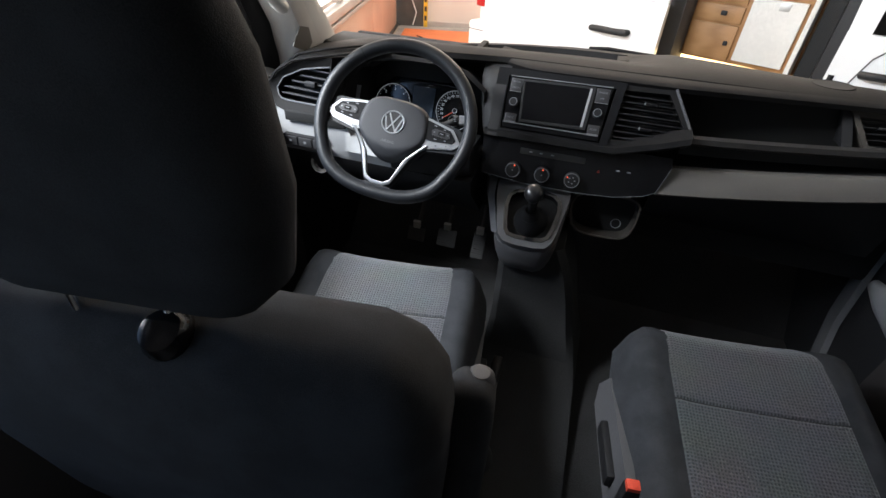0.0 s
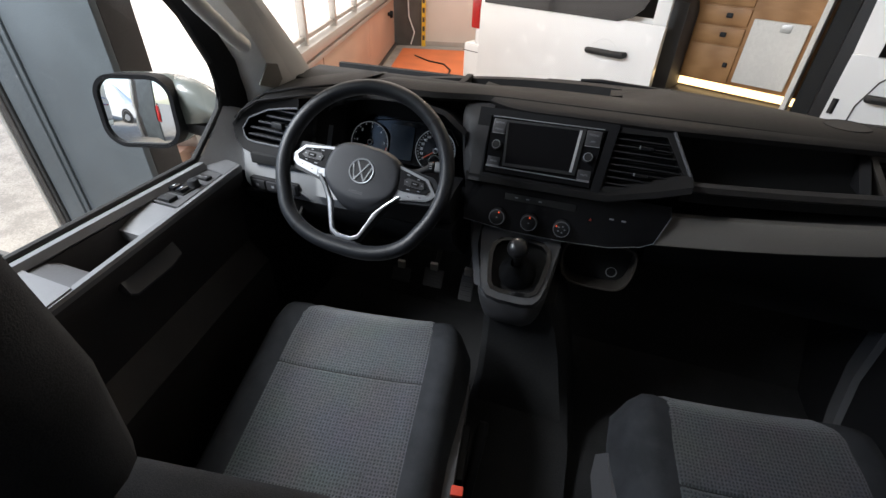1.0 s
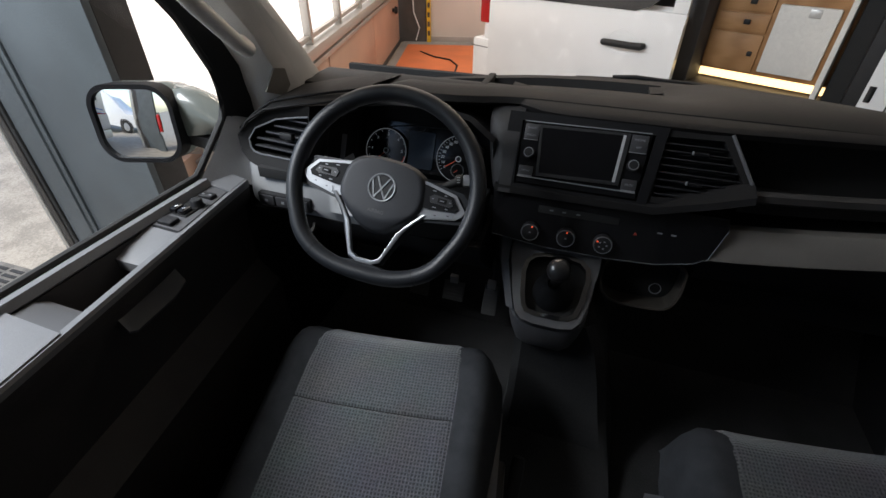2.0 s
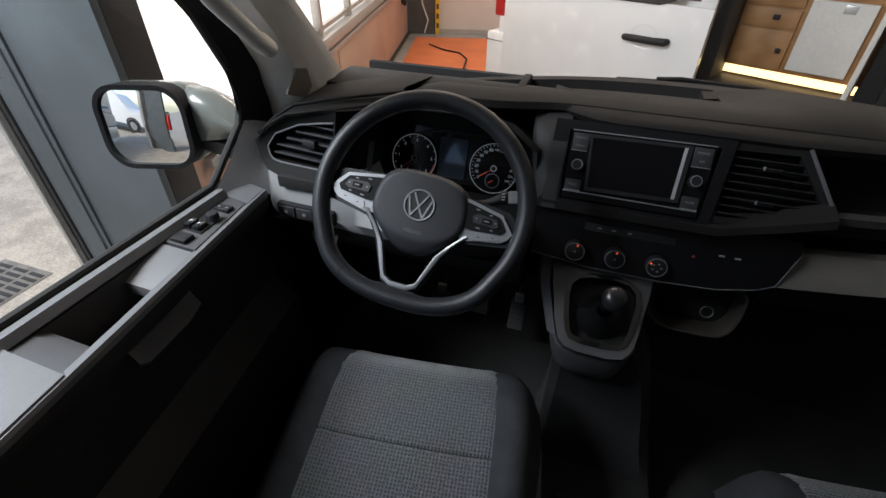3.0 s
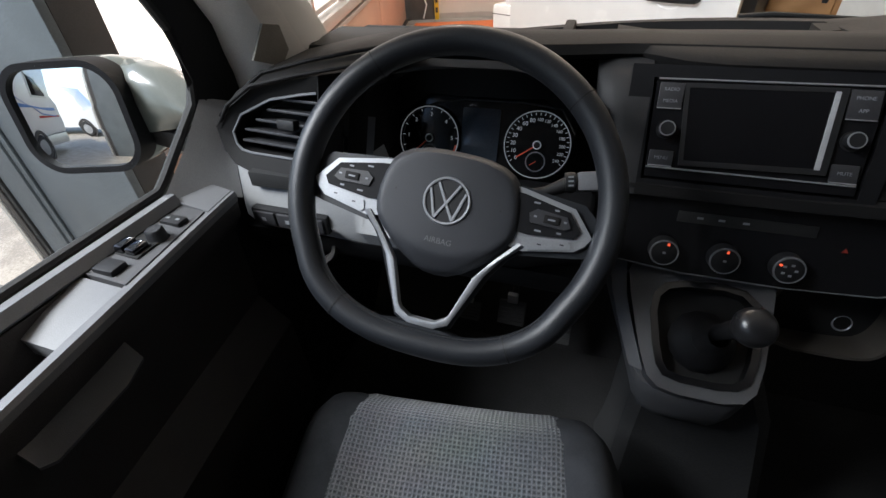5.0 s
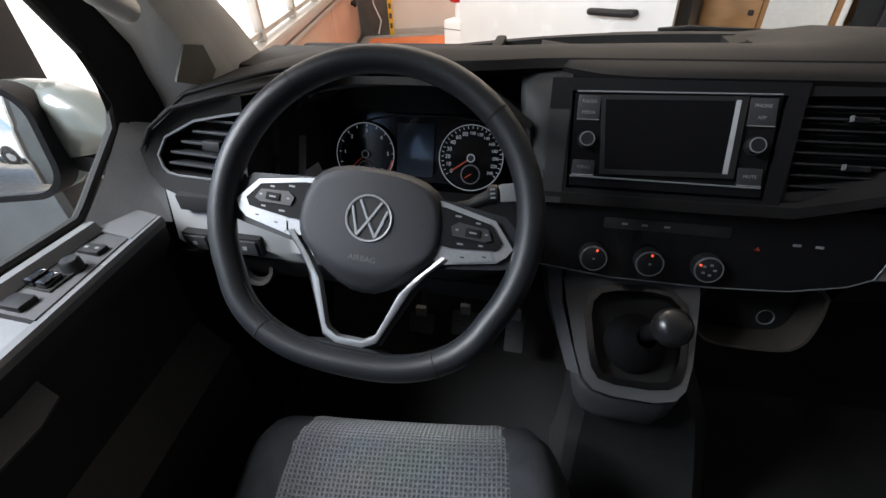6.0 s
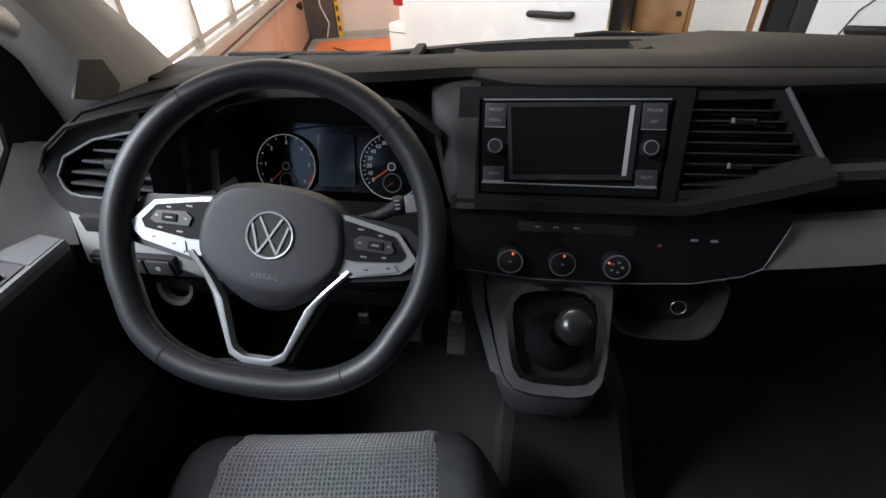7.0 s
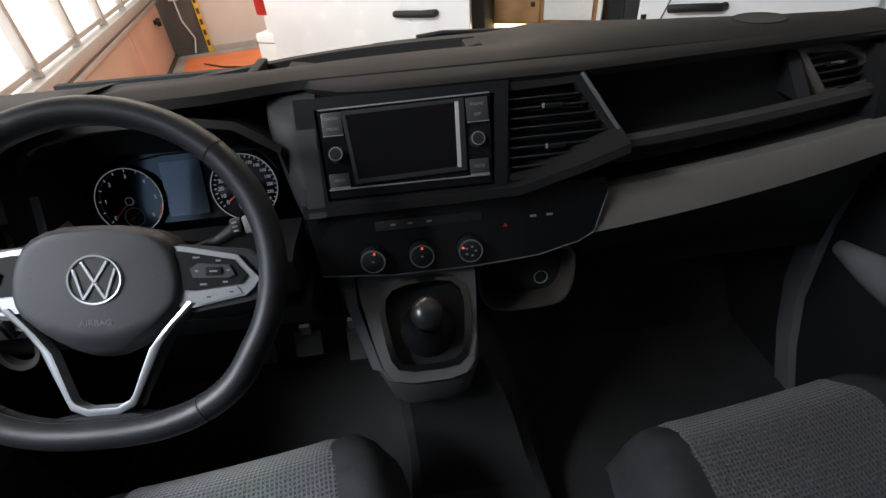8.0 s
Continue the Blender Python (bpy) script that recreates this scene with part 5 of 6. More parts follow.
BO = [(-0.078, 0.008), (-0.052, -0.017), (0.048, -0.017), (0.073, 0.012), (0.090, 0.150), (0.088, 0.172), (-0.106, 0.172), (-0.112, 0.150)]
BI = [(-0.062, 0.026), (-0.046, 0.003), (0.036, 0.003), (0.060, 0.022), (0.073, 0.122), (0.042, 0.152), (-0.050, 0.146), (-0.075, 0.116)]
BI = rounded(BI, 1)
part("bezel", ring(rounded(BO, 1), BI, 0.03, BZ, 0.009, 0.002, 4), MIDGREY, console, "grey lever surround")
part("inner_rim", ring(inset(BI, -0.004), inset(BI, 0.006), 0.02, BZ @ pose(0, 0, 0.005), 0.003), GLOSS, console)
part("well", plate(inset(BI, -0.002), 0.004, BZ @ pose(0, 0, -0.022), 0), DEEP, console)
part("body", loft([[(-0.065 + x * s, y0 + yy, z + 0.6 * max(0, yy - 0.02) * w) for x, yy in ((-0.092, 0.03), (-0.078, 0.008), (-0.05, -0.004), (0.045, -0.004), (0.070, 0.012), (0.084, 0.035), (0.10, 0.16), (-0.122, 0.16))] for s, y0, z, w in ((0.94, 0.070, 0.478, 1.0), (0.95, 0.069, 0.468, 1.0), (0.92, 0.071, 0.452, 0.9), (0.86, 0.074, 0.425, 0.7), (0.80, 0.086, 0.40, 0.3), (0.76, 0.10, 0.385, 0.0))], True, True), MIDGREY, console, "rounded grey console body")
part("side_cheek", loft([[(-0.142, 0.072, 0.507), (-0.160, 0.085, 0.50), (-0.168, 0.13, 0.49), (-0.168, 0.20, 0.48)], [(-0.158, 0.115, 0.533), (-0.178, 0.13, 0.527), (-0.184, 0.16, 0.515), (-0.184, 0.22, 0.50)], [(-0.176, 0.165, 0.565), (-0.196, 0.178, 0.560), (-0.204, 0.20, 0.55), (-0.204, 0.25, 0.53)], [(-0.180, 0.212, 0.595), (-0.204, 0.218, 0.594), (-0.214, 0.23, 0.59), (-0.214, 0.28, 0.58)]], False, False), MIDGREY, console, "grey cheek beside the lever")
part("column", loft([[(x0, 0.30, min(z, 0.46)), (x0, y0 + 0.02, z), (x0 + 0.02, y0, z), (x1 - 0.02, y0, z), (x1, y0 + 0.02, z), (x1, 0.30, z)] for x0, x1, y0, z in ((-0.135, 0.04, 0.115, 0.46), (-0.135, 0.075, 0.112, 0.38), (-0.135, 0.10, 0.115, 0.28), (-0.135, 0.125, 0.105, 0.16), (-0.14, 0.145, 0.07, 0.085), (-0.145, 0.16, -0.02, 0.045), (-0.15, 0.165, -0.25, 0.022), (-0.15, 0.165, -0.6, 0.010))], True, True), CARPET, console, "carpeted tunnel below the lever").data.materials[0] = TUNNEL
lever = part("gear_lever", tube([(-0.064, 0.135, 0.54), (-0.063, 0.085, 0.60), (-0.061, 0.045, 0.65)], [0.012, 0.011, 0.013], 12), BLACK, console, "black gear lever")
KB = axes((-0.061, 0.034, 0.661), (1, 0, 0), (0, 0.77, 0.64))
part("knob", lathe([(0.011, -0.034), (0.014, -0.02), (0.0195, -0.002), (0.0225, 0.010), (0.0218, 0.019), (0.0175, 0.0265), (0.009, 0.0305), (0, 0.0312)], 28, KB), GLOSS, lever, "glossy black gear knob").data.materials[0] = KNOB
part("boot", lathe([(0.046, 0.0), (0.040, 0.010), (0.042, 0.015), (0.033, 0.027), (0.035, 0.032), (0.025, 0.045), (0.026, 0.050), (0.016, 0.066), (0.014, 0.08)], 14, axes((-0.065, 0.132, 0.527), (1, 0, 0), (0, 0.80, 0.60))), BLACK, lever, "folded black lever gaiter")
# open pocket beside it
pocket = thing("dash_pocket", (0.12, 0.25, 0.5), "dark open pocket with a grey rim and a power socket", "pocket")
PM = axes((0.115, 0.215, 0.535), (1, 0, 0), (0, 0.25, 0.968))
PO = [(-0.085, 0.065), (-0.08, -0.06), (0.06, -0.06), (0.085, -0.04), (0.095, 0.0), (0.095, 0.065)]
PO = rounded(PO, 2)
part("rim", ring(PO, inset(PO, 0.005), 0.06, PM, 0.002), TRIMTAUPE, pocket, "dark grey pocket rim")
part("back", plate(PO, 0.004, PM @ pose(0, 0, -0.065), 0), DEEP, pocket)
sk = part("power_socket", lathe([(0.0, -0.01), (0.011, -0.01), (0.012, 0.004), (0.015, 0.005), (0.016, 0)], 24, axes((0.165, 0.275, 0.487), (1, 0, 0), (0, 0.3, 0.95))), BLACK, pocket, "round power socket")
part("socket_ring", lathe([(0.0115, 0.005), (0.013, 0.0065), (0.0145, 0.005)], 24, axes((0.165, 0.275, 0.487), (1, 0, 0), (0, 0.3, 0.95))), SILVER, sk)

# ---- pedals ----
for nm, x, y, z, w, h in (("clutch_pedal", -0.515, 0.45, 0.160, 0.034, 0.026), ("brake_pedal", -0.399, 0.48, 0.150, 0.037, 0.034), ("accelerator_pedal", -0.262, 0.45, 0.170, 0.024, 0.05)):
    ped = thing(nm, (x, y + 0.1, z), "black rubber-faced foot pedal on a steel arm", "pedal", "foot pedals")
    M = axes((x, y, z), (1, 0, 0), (0, 0.5, 0.86))
    part("pad", rbox(-w, w, -h, h, -0.012, 0.0, 0.004, M), PEDAL, ped)
    for i in range(-2, 3):
        part("rib", rbox(-w * 0.85, w * 0.85, h * i / 3 - 0.002, h * i / 3 + 0.002, 0.0, 0.003, 0.001, M), PEDAL, ped)
    part("arm", tube([(x, y + 0.02, z), (x, y + 0.09, z + 0.08), (x, y + 0.12, z + 0.3)], 0.009, 8), DARKSTEEL, ped)
    part("bracket", rbox(x - 0.014, x + 0.014, y + 0.005, y + 0.02, z + h * 0.9, z + h * 0.9 + 0.03, 0.003), ALU, ped)


# ---- handbrake ----
hb = thing("handbrake", (-0.067, -0.2, 0.0), "black handbrake lever beside the driver seat", "lever")
part("lever", tube([(-0.067, -0.30, 0.06), (-0.067, -0.2, 0.14), (-0.067, -0.11, 0.21), (-0.067, -0.095, 0.225)], [0.014, 0.013, 0.016, 0.012], 12), BLACK, hb)
part("gaiter", lathe([(0.05, 0.0), (0.045, 0.03), (0.03, 0.07), (0.018, 0.1)], 16, pose(-0.067, -0.28, 0.005)), RUBBER, hb)


# ---- seats ----
def ztop(y):
    return 0.396 + 0.19 * min(0, y + 0.03) - (max(0, y + 0.03) / 0.07) ** 2 * 0.05


def seat_top(x, y):
    a = abs(x)
    b = 0.014 * math.exp(-((a - 0.215) / 0.045) ** 2)
    edge = max(0, (a - 0.205) / 0.065)
    return ztop(y) + b - 0.085 * edge ** 2.5 - 0.004 * (1 - min(1, a / 0.16) ** 2)


def seat(cx, lab, inner, shift=0.0):
    s = thing("front_seat", (cx, -0.3, 0.0), lab, "seat", "front seats")
    ys = [-0.62, -0.5, -0.35, -0.2, -0.1, -0.05, -0.02, 0.005, 0.025, 0.038]
    rows = []
    for y in ys:
        k = 1.0 - 0.10 * max(0, (y + 0.06) / 0.1) ** 2
        rows.append([(cx + x * k, y, seat_top(x, y)) for x in np.linspace(-0.272, 0.272, 23)] + [(cx + 0.265 * k, y - 0.01, 0.25), (cx + 0.24 * k, y - 0.02, 0.20), (cx - 0.24 * k, y - 0.02, 0.20), (cx - 0.265 * k, y - 0.01, 0.25)])
    last = rows[-1]
    rows.append([(p[0], 0.044, 0.22 + (p[2] - 0.22) * 0.7) for p in last])
    part("cushion", loft(rows, True, True), SIDE, s, "dark cloth seat cushion with side bolsters", sharp=1.2)
    for y0, y1 in ((-0.1744, 0.046), (-0.56, -0.1756)):
        grid = []
        ends = [0.0, 0.003, 0.008, 0.016]
        for v in ends + [k / 14 for k in range(1, 14)] + [1 - e for e in reversed(ends)]:
            y = y0 + (y1 - y0) * v
            e = min(1, (min(v, 1 - v) if y1 < 0 else v) * (y1 - y0) / 0.0022)
            row = []
            for j in range(21):
                u = -1 + 2 * j / 20
                ed = min(1, (1 - abs(u)) * 0.165 / 0.010)
                x = u * (0.180 - 0.012 * max(0, (y + 0.1) / 0.15))
                yy, zz = (y, seat_top(x, y)) if y < 0.028 else (0.040, seat_top(x, 0.028) - (y - 0.028) * 3.4)
                row.append((cx + x, yy, zz + 0.009 * math.sqrt(max(0, e * ed)) - 0.004))
            grid.append(row)
        part("insert", loft(grid, False, False), CLOTH, s, "grey woven seat panel", sharp=1.2)
    part("seam", tube([(cx + x, -0.175, seat_top(x, -0.175) + 0.0005) for x in np.linspace(-0.165, 0.165, 9)], 0.0016, 6), SEAM, s)
    part("base", rbox(cx - 0.22, cx + 0.22, -0.58, -0.06, 0.0, 0.21, 0.01), BLACK, s)
    # backrest
    rows = []
    bc = cx
    cx = cx + shift
    for z, w, y, d in ((0.30, 0.225, -0.52, 0.12), (0.40, 0.25, -0.535, 0.15), (0.55, 0.262, -0.565, 0.15), (0.70, 0.268, -0.598, 0.135), (0.79, 0.268, -0.618, 0.115), (0.845, 0.262, -0.63, 0.10), (0.878, 0.245, -0.637, 0.085), (0.898, 0.21, -0.642, 0.05)):
        rows.append([(bc + shift * 0.3 + px, y - 0.045 - d / 2 + py + (0.02 * max(0, (abs(px) - 0.15) / 0.1) if py > 0 else 0), z) for px, py in rrect(-w, w, -d / 2, d / 2, min(0.05, d * 0.45))])
    part("backrest", loft(rows, True, True), SIDE, s, "dark cloth seat back", sharp=1.2)
    rows = []
    for z, w, d in ((0.895, 0.07, 0.05), (0.905, 0.11, 0.085), (0.94, 0.138, 0.11), (1.02, 0.153, 0.12), (1.11, 0.15, 0.12), (1.165, 0.135, 0.105), (1.195, 0.105, 0.075), (1.205, 0.06, 0.03)):
        rows.append([(cx + 0.012 + px * 1.10, -0.722 - (z - 0.9) * 0.10 + py * 0.66, z + 0.022) for px, py in rrect(-w, w, -d / 2, d / 2, d * 0.42)])
    hr = part("headrest", loft(rows, True, True), SIDE, s, "dark cloth head restraint", sharp=1.2)
    for dx in (-0.06, 0.06):
        part("post", tube([(cx + dx * 0.8, -0.738, 0.87), (cx + dx * 0.8, -0.732, 0.94)], 0.006, 10), CHROME, hr)
    part("headrest_guide", lathe([(0.0, 0.014), (0.018, 0.012), (0.024, 0.0), (0.024, -0.01)], 20, pose(cx + 0.047, -0.747, 0.893, 30)), GLOSS, s, "glossy black headrest guide")
    cx = bc
    part("side_plate", plate([(-0.55, 0.12), (-0.05, 0.14), (-0.03, 0.2), (-0.08, 0.29), (-0.3, 0.30), (-0.55, 0.28)], 0.02, axes((cx + inner * 0.275, 0, 0), (0, inner, 0), (0, 0, 1)) if inner > 0 else axes((cx - 0.275, 0, 0), (0, -1, 0), (0, 0, 1)) @ Matrix.Diagonal((-1, 1, 1, 1)), 0.006), MIDGREY, s, "grey seat side cover")
    part("adjuster", rbox(cx + inner * 0.28 - 0.012, cx + inner * 0.28 + 0.012, -0.30, -0.16, 0.19, 0.235, 0.008), BLACK, s, "black adjuster lever")
    bx, by, bz = (cx + 0.285, -0.371, 0.325) if inner > 0 else (cx - 0.293, -0.391, 0.381)
    bk = part("buckle", rbox(bx - 0.014, bx + 0.014, by - 0.012, by + 0.012, bz - 0.12, bz - 0.004, 0.005), BLACK, s, "black belt buckle")
    part("release_button", rbox(bx - 0.012, bx + 0.012, by - 0.010, by + 0.010, bz - 0.006, bz + 0.006, 0.003), RED, bk, "red release button")
    if inner > 0:
        arm = part("armrest", loft([[(cx + 0.272 + px, -0.655 - (z - 0.5) * 0.02 + py, z - 0.062) for px, py in rrect(-w, w, -d, d, 0.6 * min(w, d))] for z, w, d in ((0.42, 0.02, 0.02), (0.44, 0.026, 0.03), (0.60, 0.028, 0.034), (0.80, 0.028, 0.034), (0.832, 0.026, 0.03), (0.846, 0.02, 0.022), (0.852, 0.012, 0.01))], True, True), SIDE, s, "dark folded-up armrest", sharp=1.2)
        part("armrest_cap", lathe([(0.0, 0.008), (0.010, 0.007), (0.016, 0.0), (0.017, -0.008)], 18, pose(cx + 0.279, -0.65, 0.784)), MIDGREY, arm, "grey armrest end cap")
    return s


driver = seat(-0.388, "driver seat in dark cloth with grey woven centre panels", 1, -0.042)
turn = Matrix.Rotation(radians(8), 4, "Z")
pivot = Vector((-0.385, -0.12, 0))
driver.location = pivot + turn @ (driver.location - pivot)
driver.rotation_euler.z = radians(8)
passenger = seat(0.471, "passenger seat in dark cloth with grey woven centre panels", -1)
pivot = Vector((0.471, 0.0, 0))
passenger.location = pivot + turn @ (passenger.location - pivot) + Vector((0, -0.012, 0.008))
passenger.rotation_euler.z = radians(8)


# ---- doors ----
def door(side, cx, lab):
    """side -1: driver's door; the inner edge runs slightly inwards towards the rear."""
    d = thing("front_door_panel", (side * 0.84 + cx, -0.2, 0.0), lab, "door", "front doors")
    off = cx

    def ex(y):  # inner edge
        return side * (0.798 - 0.125 * (0.05 - y)) + off if y < 0.05 else side * (0.798 + 0.1 * (y - 0.05)) + off

    ys = np.linspace(-0.62, 0.10, 13)
    rows = [[(ex(y) + side * 0.07, y, 0.640), (ex(y) + side * 0.016, y, 0.645), (ex(y) + side * 0.008, y, 0.690), (ex(y), y, 0.683), (ex(y) + side * 0.004, y, 0.655), (ex(y) + side * 0.03, y, 0.62), (ex(y) + side * 0.035, y, 0.46), (ex(y) - side * 0.02, y, 0.40), (ex(y) - side * 0.025, y, 0.18), (ex(y) + side * 0.03, y, 0.06), (ex(y) + side * 0.1, y, 0.06)] for y in ys]
    part("panel", loft(rows, True, True), LINING, d, "black door lining with a map pocket")
    part("top_strip", loft([[(ex(y) + side * 0.012, y, 0.70), (ex(y), y, 0.70), (ex(y) - side * 0.003, y, 0.694), (ex(y), y, 0.682), (ex(y) + side * 0.012, y, 0.682)] for y in ys], True, True), SWITCHGREY, d, "grey edge strip")
    part("top_sill", loft([[(side * 0.872 + off + side * 0.03, y, 0.70), (side * 0.872 + off, y, 0.722), (side * 0.858 + off, y, 0.722), (side * 0.850 + off, y, 0.708), (side * 0.858 + off, y, 0.700)] for y in np.linspace(-0.62, 0.04, 9)], True, True), SWITCHGREY, d, "grey window sill trim")
    part("trough_wall", loft([[(side * 0.872 + off, y, 0.700), (side * 0.853 + off, y, 0.701), (side * 0.846 + off, y, 0.66), (side * 0.85 + off, y, 0.60), (side * 0.872 + off, y, 0.60)] for y in np.linspace(-0.62, 0.04, 9)], True, True), LINING, d, "dark inner wall of the door trough")
    rear = [[(ex(y) + side * 0.004, y, 0.703), (side * 0.858 + off, y, 0.712), (side * 0.858 + off, y, 0.69), (ex(y) + side * 0.004, y, 0.685)] for y in np.linspace(-0.62, -0.405, 4)]
    part("rear_top", loft(rear, True, True), SWITCHGREY, d, "grey upper door trim")
    part("pull_pad", loft([[(ex(y) + side * 0.004, y, z), (side * 0.852 + off, y, z + 0.004), (side * 0.852 + off, y, z - 0.02), (ex(y) + side * 0.004, y, z - 0.02)] for y, z in ((-0.405, 0.70), (-0.37, 0.698), (-0.35, 0.685))], True, True), MIDGREY, d, "smooth grey pull cup edge")
    part("pull_cover", loft([[(ex(y) + side * 0.004, y, z), (side * 0.856 + off, y, z + 0.004), (side * 0.856 + off, y, z - 0.02), (ex(y) + side * 0.004, y, z - 0.02)] for y, z in ((-0.225, 0.682), (-0.19, 0.692), (-0.135, 0.70))], True, True), SWITCHGREY, d, "smooth grey cover before the switches")
    sp = part("switch_panel", loft([[(ex(y) + side * 0.010, y, 0.702), (side * 0.854 + off, y, 0.706), (side * 0.854 + off, y, 0.68), (ex(y) + side * 0.010, y, 0.68)] for y in (-0.13, 0.035)], True, True), MIDGREY, d, "grey window switch panel")
    part("front_top", loft([[(ex(y) + side * 0.006, y, 0.701), (side * 0.862 + off, y, 0.712), (side * 0.862 + off, y, 0.68), (ex(y) + side * 0.006, y, 0.68)] for y in (0.037, 0.10)], True, True), SWITCHGREY, d, "grey front end of the sill")
    xm = side * 0.828 + off
    part("switch", rbox(xm - 0.016, xm + 0.018, -0.125, -0.10, 0.70, 0.712, 0.003), BLACK, sp)
    part("switch_well", rbox(xm - 0.03, xm + 0.02, -0.088, -0.03, 0.699, 0.7065, 0.002), DEEP, sp)
    part("switch", rbox(xm - 0.022, xm - 0.006, -0.085, -0.06, 0.703, 0.717, 0.003), GLOSS, sp)
    part("switch", rbox(xm - 0.003, xm + 0.014, -0.085, -0.06, 0.703, 0.715, 0.003), GLOSS, sp)
    part("mirror_knob", lathe([(0.0, 0.018), (0.010, 0.018), (0.0125, 0.015), (0.0135, 0.0), (0.016, -0.003)], 20, pose(xm + side * -0.009, -0.042, 0.703)), BLACK, sp, "round mirror control")
    part("lock_switch", rbox(xm - 0.018, xm + 0.018, -0.012, 0.008, 0.70, 0.710, 0.003), BLACK, sp)
    part("switch_mark", rbox(xm - 0.012, xm - 0.006, -0.004, 0.0, 0.7101, 0.7105, 0), DIMMARK, sp, "", False)
    part("switch_mark", rbox(xm + 0.006, xm + 0.012, -0.004, 0.0, 0.7101, 0.7105, 0), DIMMARK, sp, "", False)
    # inner release pull, set in the panel
    part("door_pull", loft([[(ex(y) + side * 0.006, y, 0.596 + dz), (ex(y) + side * 0.004, y, 0.602 + dz), (ex(y) + side * 0.026, y, 0.636 + dz), (ex(y) + side * 0.03, y, 0.60 + dz)] for y, dz in ((-0.315, 0.012), (-0.30, 0.0), (-0.20, -0.005), (-0.165, 0.005))], True, True), MIDGREY, d, "grey door pull recess")
    # sail panel and window frame
    part("sail_panel", loft([[(side * 0.868 + off, 0.02, 0.714), (side * 0.845 + off, 0.08, 0.702), (side * 0.815 + off, 0.125, 0.672)], [(side * 0.873 + off, 0.10, 0.766), (side * 0.858 + off, 0.13, 0.752), (side * 0.84 + off, 0.165, 0.735)], [(side * 0.877 + off, 0.168, 0.822), (side * 0.870 + off, 0.19, 0.816), (side * 0.858 + off, 0.225, 0.80)]], False, False), GREY, d, "grey triangular mirror base trim", sharp=1.4)
    part("window_seal", tube([(side * 0.885 + off, -0.62, 0.722), (side * 0.885 + off, 0.035, 0.724), (side * 0.886 + off, 0.055, 0.735), (side * 0.886 + off, 0.158, 0.815), (side * 0.886 + off, 0.175, 0.85), (side * 0.882 + off, 0.165, 0.93), (side * 0.872 + off, 0.10, 1.05), (side * 0.84 + off, -0.12, 1.28), (side * 0.80 + off, -0.32, 1.44)], 0.008, 8), RUBBER, d, "black rubber window seal")
    part("frame_front", loft([[(side * x + off, y - 0.014, z), (side * (x - 0.012) + off, y + 0.004, z), (side * (x - 0.016) + off, y + w * 0.5, z), (side * (x - 0.012) + off, y + w - 0.008, z), (side * x + off, y + w, z)] for x, y, z, w in ((0.885, 0.172, 0.79, 0.12), (0.885, 0.176, 0.84, 0.115), (0.884, 0.180, 0.90, 0.105), (0.880, 0.160, 0.97, 0.095), (0.872, 0.10, 1.05, 0.10), (0.845, -0.09, 1.27, 0.10), (0.80, -0.29, 1.45, 0.10))], True, True), BLACK, d, "black window frame")
    pane = part("window_pane", loft([[(side * 0.888 + off, y, 0.70), (side * 0.875 + off, y - 0.03, 1.0), (side * 0.82 + off, y - 0.2, 1.42)] for y in (-0.60, -0.2, 0.13)], False, False), CLEAR, d, "clear side window pane")
    pane.visible_shadow = False
    part("outer_skin", loft([[(side * 0.93 + off, y, -0.2), (side * 0.955 + off, y, 0.3), (side * 0.935 + off, y, 0.66), (side * 0.905 + off, y, 0.715)] for y in (-0.62, 0.3)], False, False), BODY, d, "pale grey painted outer skin")
    return d


door(-1, 0.0, "driver door with grey sill, window switches and black lining")
right_door = door(1, 0.05, "passenger door with grey sill and black lining")
part("pocket_rim", tube([(0.846, -0.5, 0.425), (0.846, -0.1, 0.425), (0.848, 0.12, 0.425), (0.852, 0.24, 0.43), (0.862, 0.33, 0.42)], [0.024, 0.027, 0.03, 0.028, 0.014], 12, False, I4, 1.3), SWITCHGREY, right_door, "grey ridge above the map pocket")

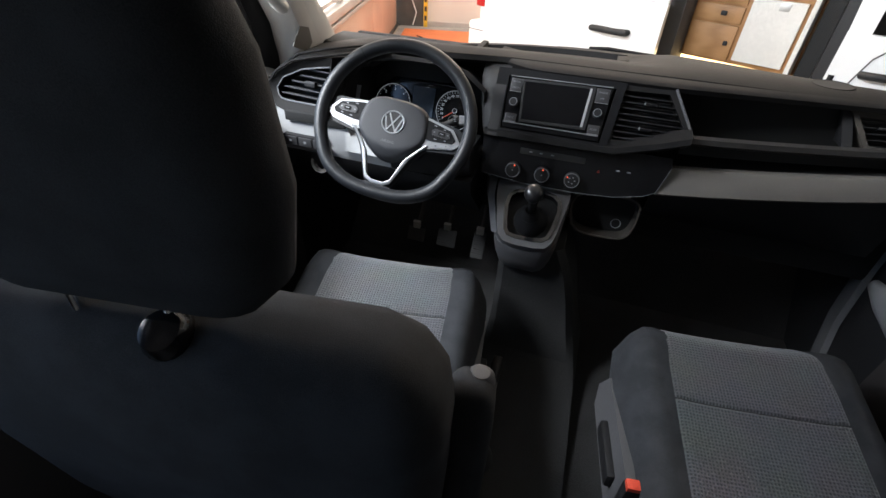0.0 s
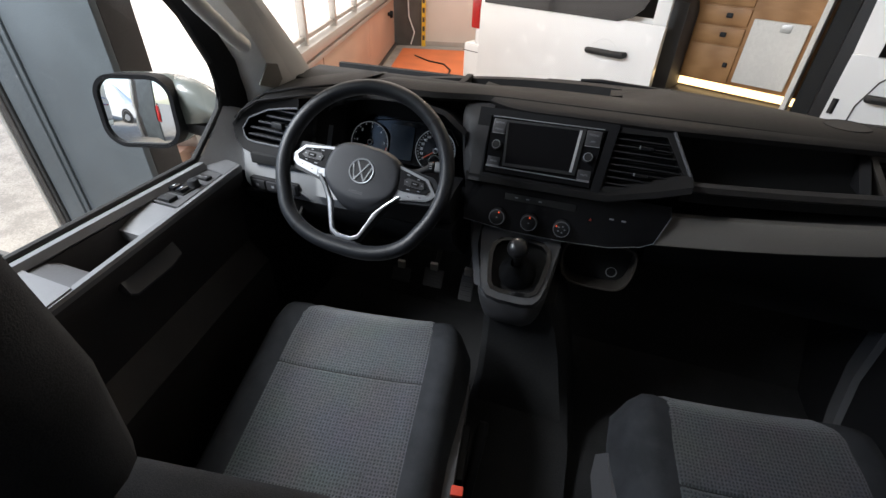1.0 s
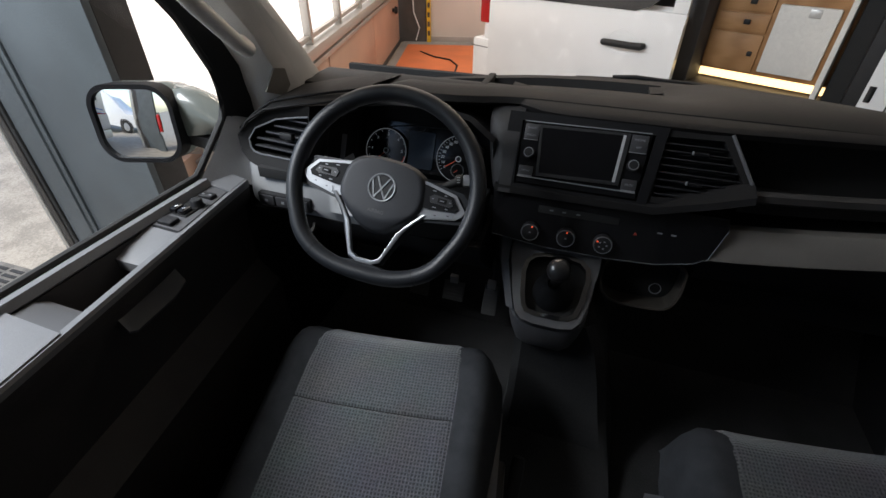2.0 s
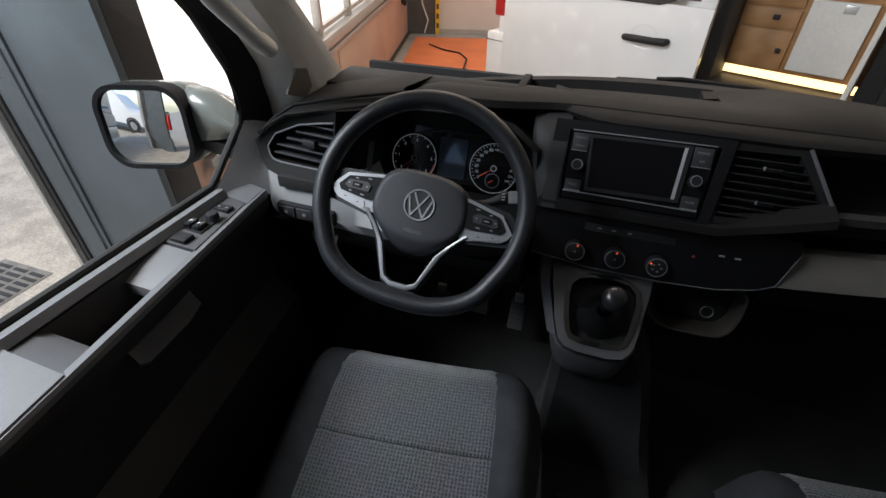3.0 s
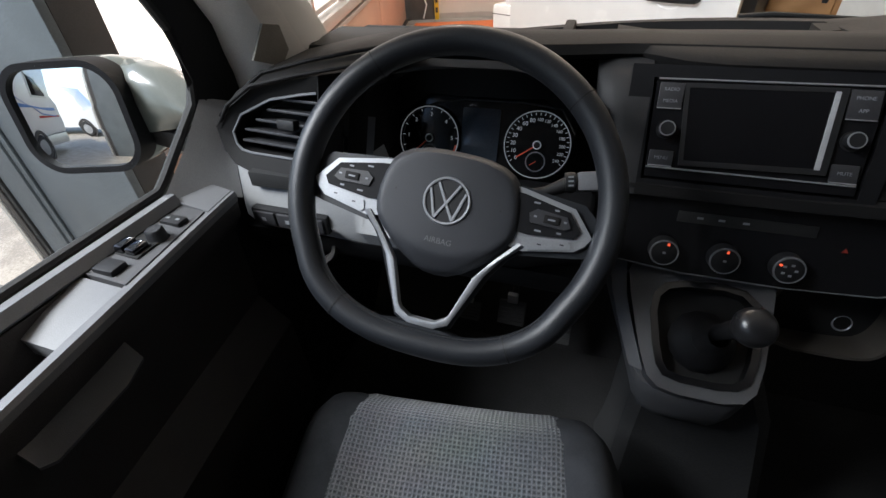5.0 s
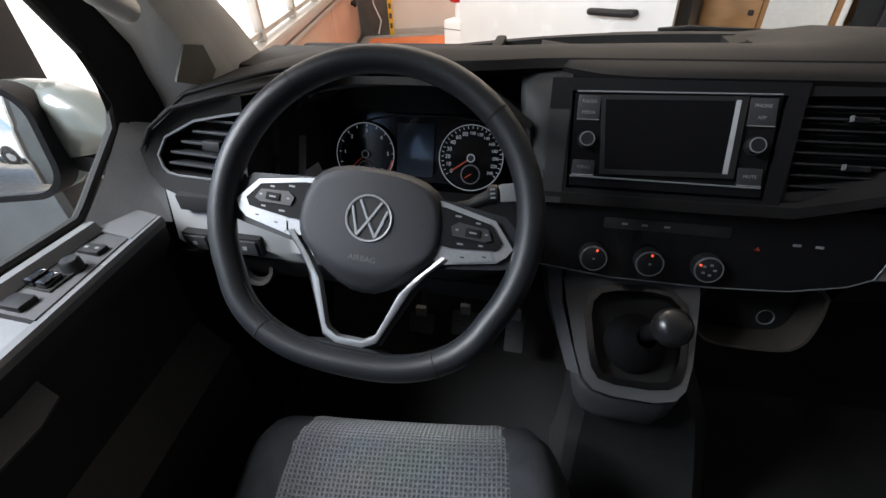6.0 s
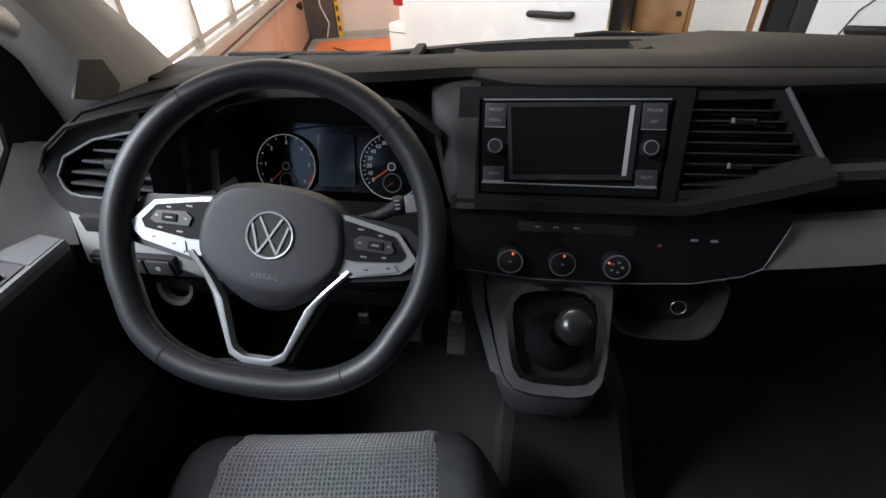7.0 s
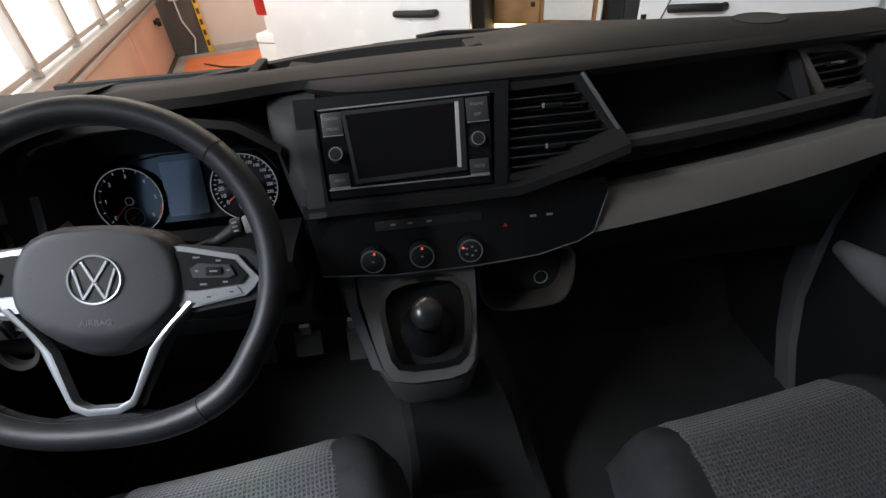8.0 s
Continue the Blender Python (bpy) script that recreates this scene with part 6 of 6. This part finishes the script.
# ---- outside mirror ----
mir = thing("door_mirror", (-1.0, 0.2, 0.8), "pale grey outside mirror with black rim on the driver door", "mirror")
MM = axes((-1.110, 0.11, 0.793), (0.965, 0.26, 0.02), (-0.055, 0.129, 0.99))
MO = rrect(-0.106, 0.106, -0.095, 0.093, 0.058, 8)
GO = inset(MO, 0.010)
part("glass", loft([[(x * f, y * f, -(x * x + y * y) * f * f / 2.6) for x, y in GO] for f in (1.0, 0.93, 0.86, 0.78, 0.7, 0.62, 0.54, 0.46, 0.38, 0.3, 0.22, 0.14, 0.06)] + [[(x * 0.004, y * 0.004, 0.0) for x, y in GO]], True, True, MM @ pose(0, 0, -0.002)), MIRROR, mir, "slightly domed mirror glass", sharp=3.0)
part("rim", ring(MO, inset(MO, 0.011), 0.05, MM, 0.004), PODBLACK, mir, "black mirror rim")
part("shell", loft([[(x * s + dx, y * s - dy, z) for x, y in MO] for s, dx, dy, z in ((1.0, 0, 0, -0.045), (1.0, 0.004, 0, -0.07), (0.92, 0.02, 0.0, -0.11), (0.7, 0.04, 0.0, -0.145), (0.3, 0.05, 0.0, -0.16))], True, True, MM), BODY, mir, "pale grey painted mirror shell", sharp=1.5)
part("arm", loft([[(x, y, z) for y, z in ((ya, z0), (yb, z0), (yb, (z0 + z1) / 2), (yb - 0.015, z1 - 0.012), (yb - 0.04, z1), (ya + 0.025, z1 - 0.004), (ya + 0.006, z1 - 0.02), (ya, (z0 + z1) / 2))] for x, ya, yb, z0, z1 in ((-1.05, 0.16, 0.25, 0.752, 0.868), (-1.01, 0.165, 0.26, 0.756, 0.866), (-0.97, 0.17, 0.26, 0.762, 0.852), (-0.93, 0.18, 0.26, 0.768, 0.826), (-0.90, 0.18, 0.25, 0.775, 0.803), (-0.875, 0.18, 0.24, 0.78, 0.788))], True, True), BODY, mir, "pale grey mirror arm", sharp=1.8)
part("arm_base", loft([[(x, y, z) for y, z in ((ya, z0), (yb, z0), (yb, z1), (ya, z1))] for x, ya, yb, z0, z1 in ((-1.02, 0.17, 0.26, 0.73, 0.758), (-0.95, 0.17, 0.27, 0.72, 0.753), (-0.875, 0.15, 0.26, 0.70, 0.742))], True, True), BLACK, mir, "black mirror foot")

# ---- grab handle on the pillar ----
grab = thing("grab_handle", (-0.77, 0.1, 1.02), "pale grey grab handle on the windscreen pillar", "handle")
part("grip", tube([(-0.785, 0.165, 0.99), (-0.755, 0.145, 0.985), (-0.742, 0.10, 1.01), (-0.735, 0.02, 1.08), (-0.725, -0.08, 1.18), (-0.725, -0.13, 1.24), (-0.75, -0.14, 1.26)], [0.018, 0.017, 0.016, 0.016, 0.016, 0.016, 0.017], 12), PILLAR, grab)
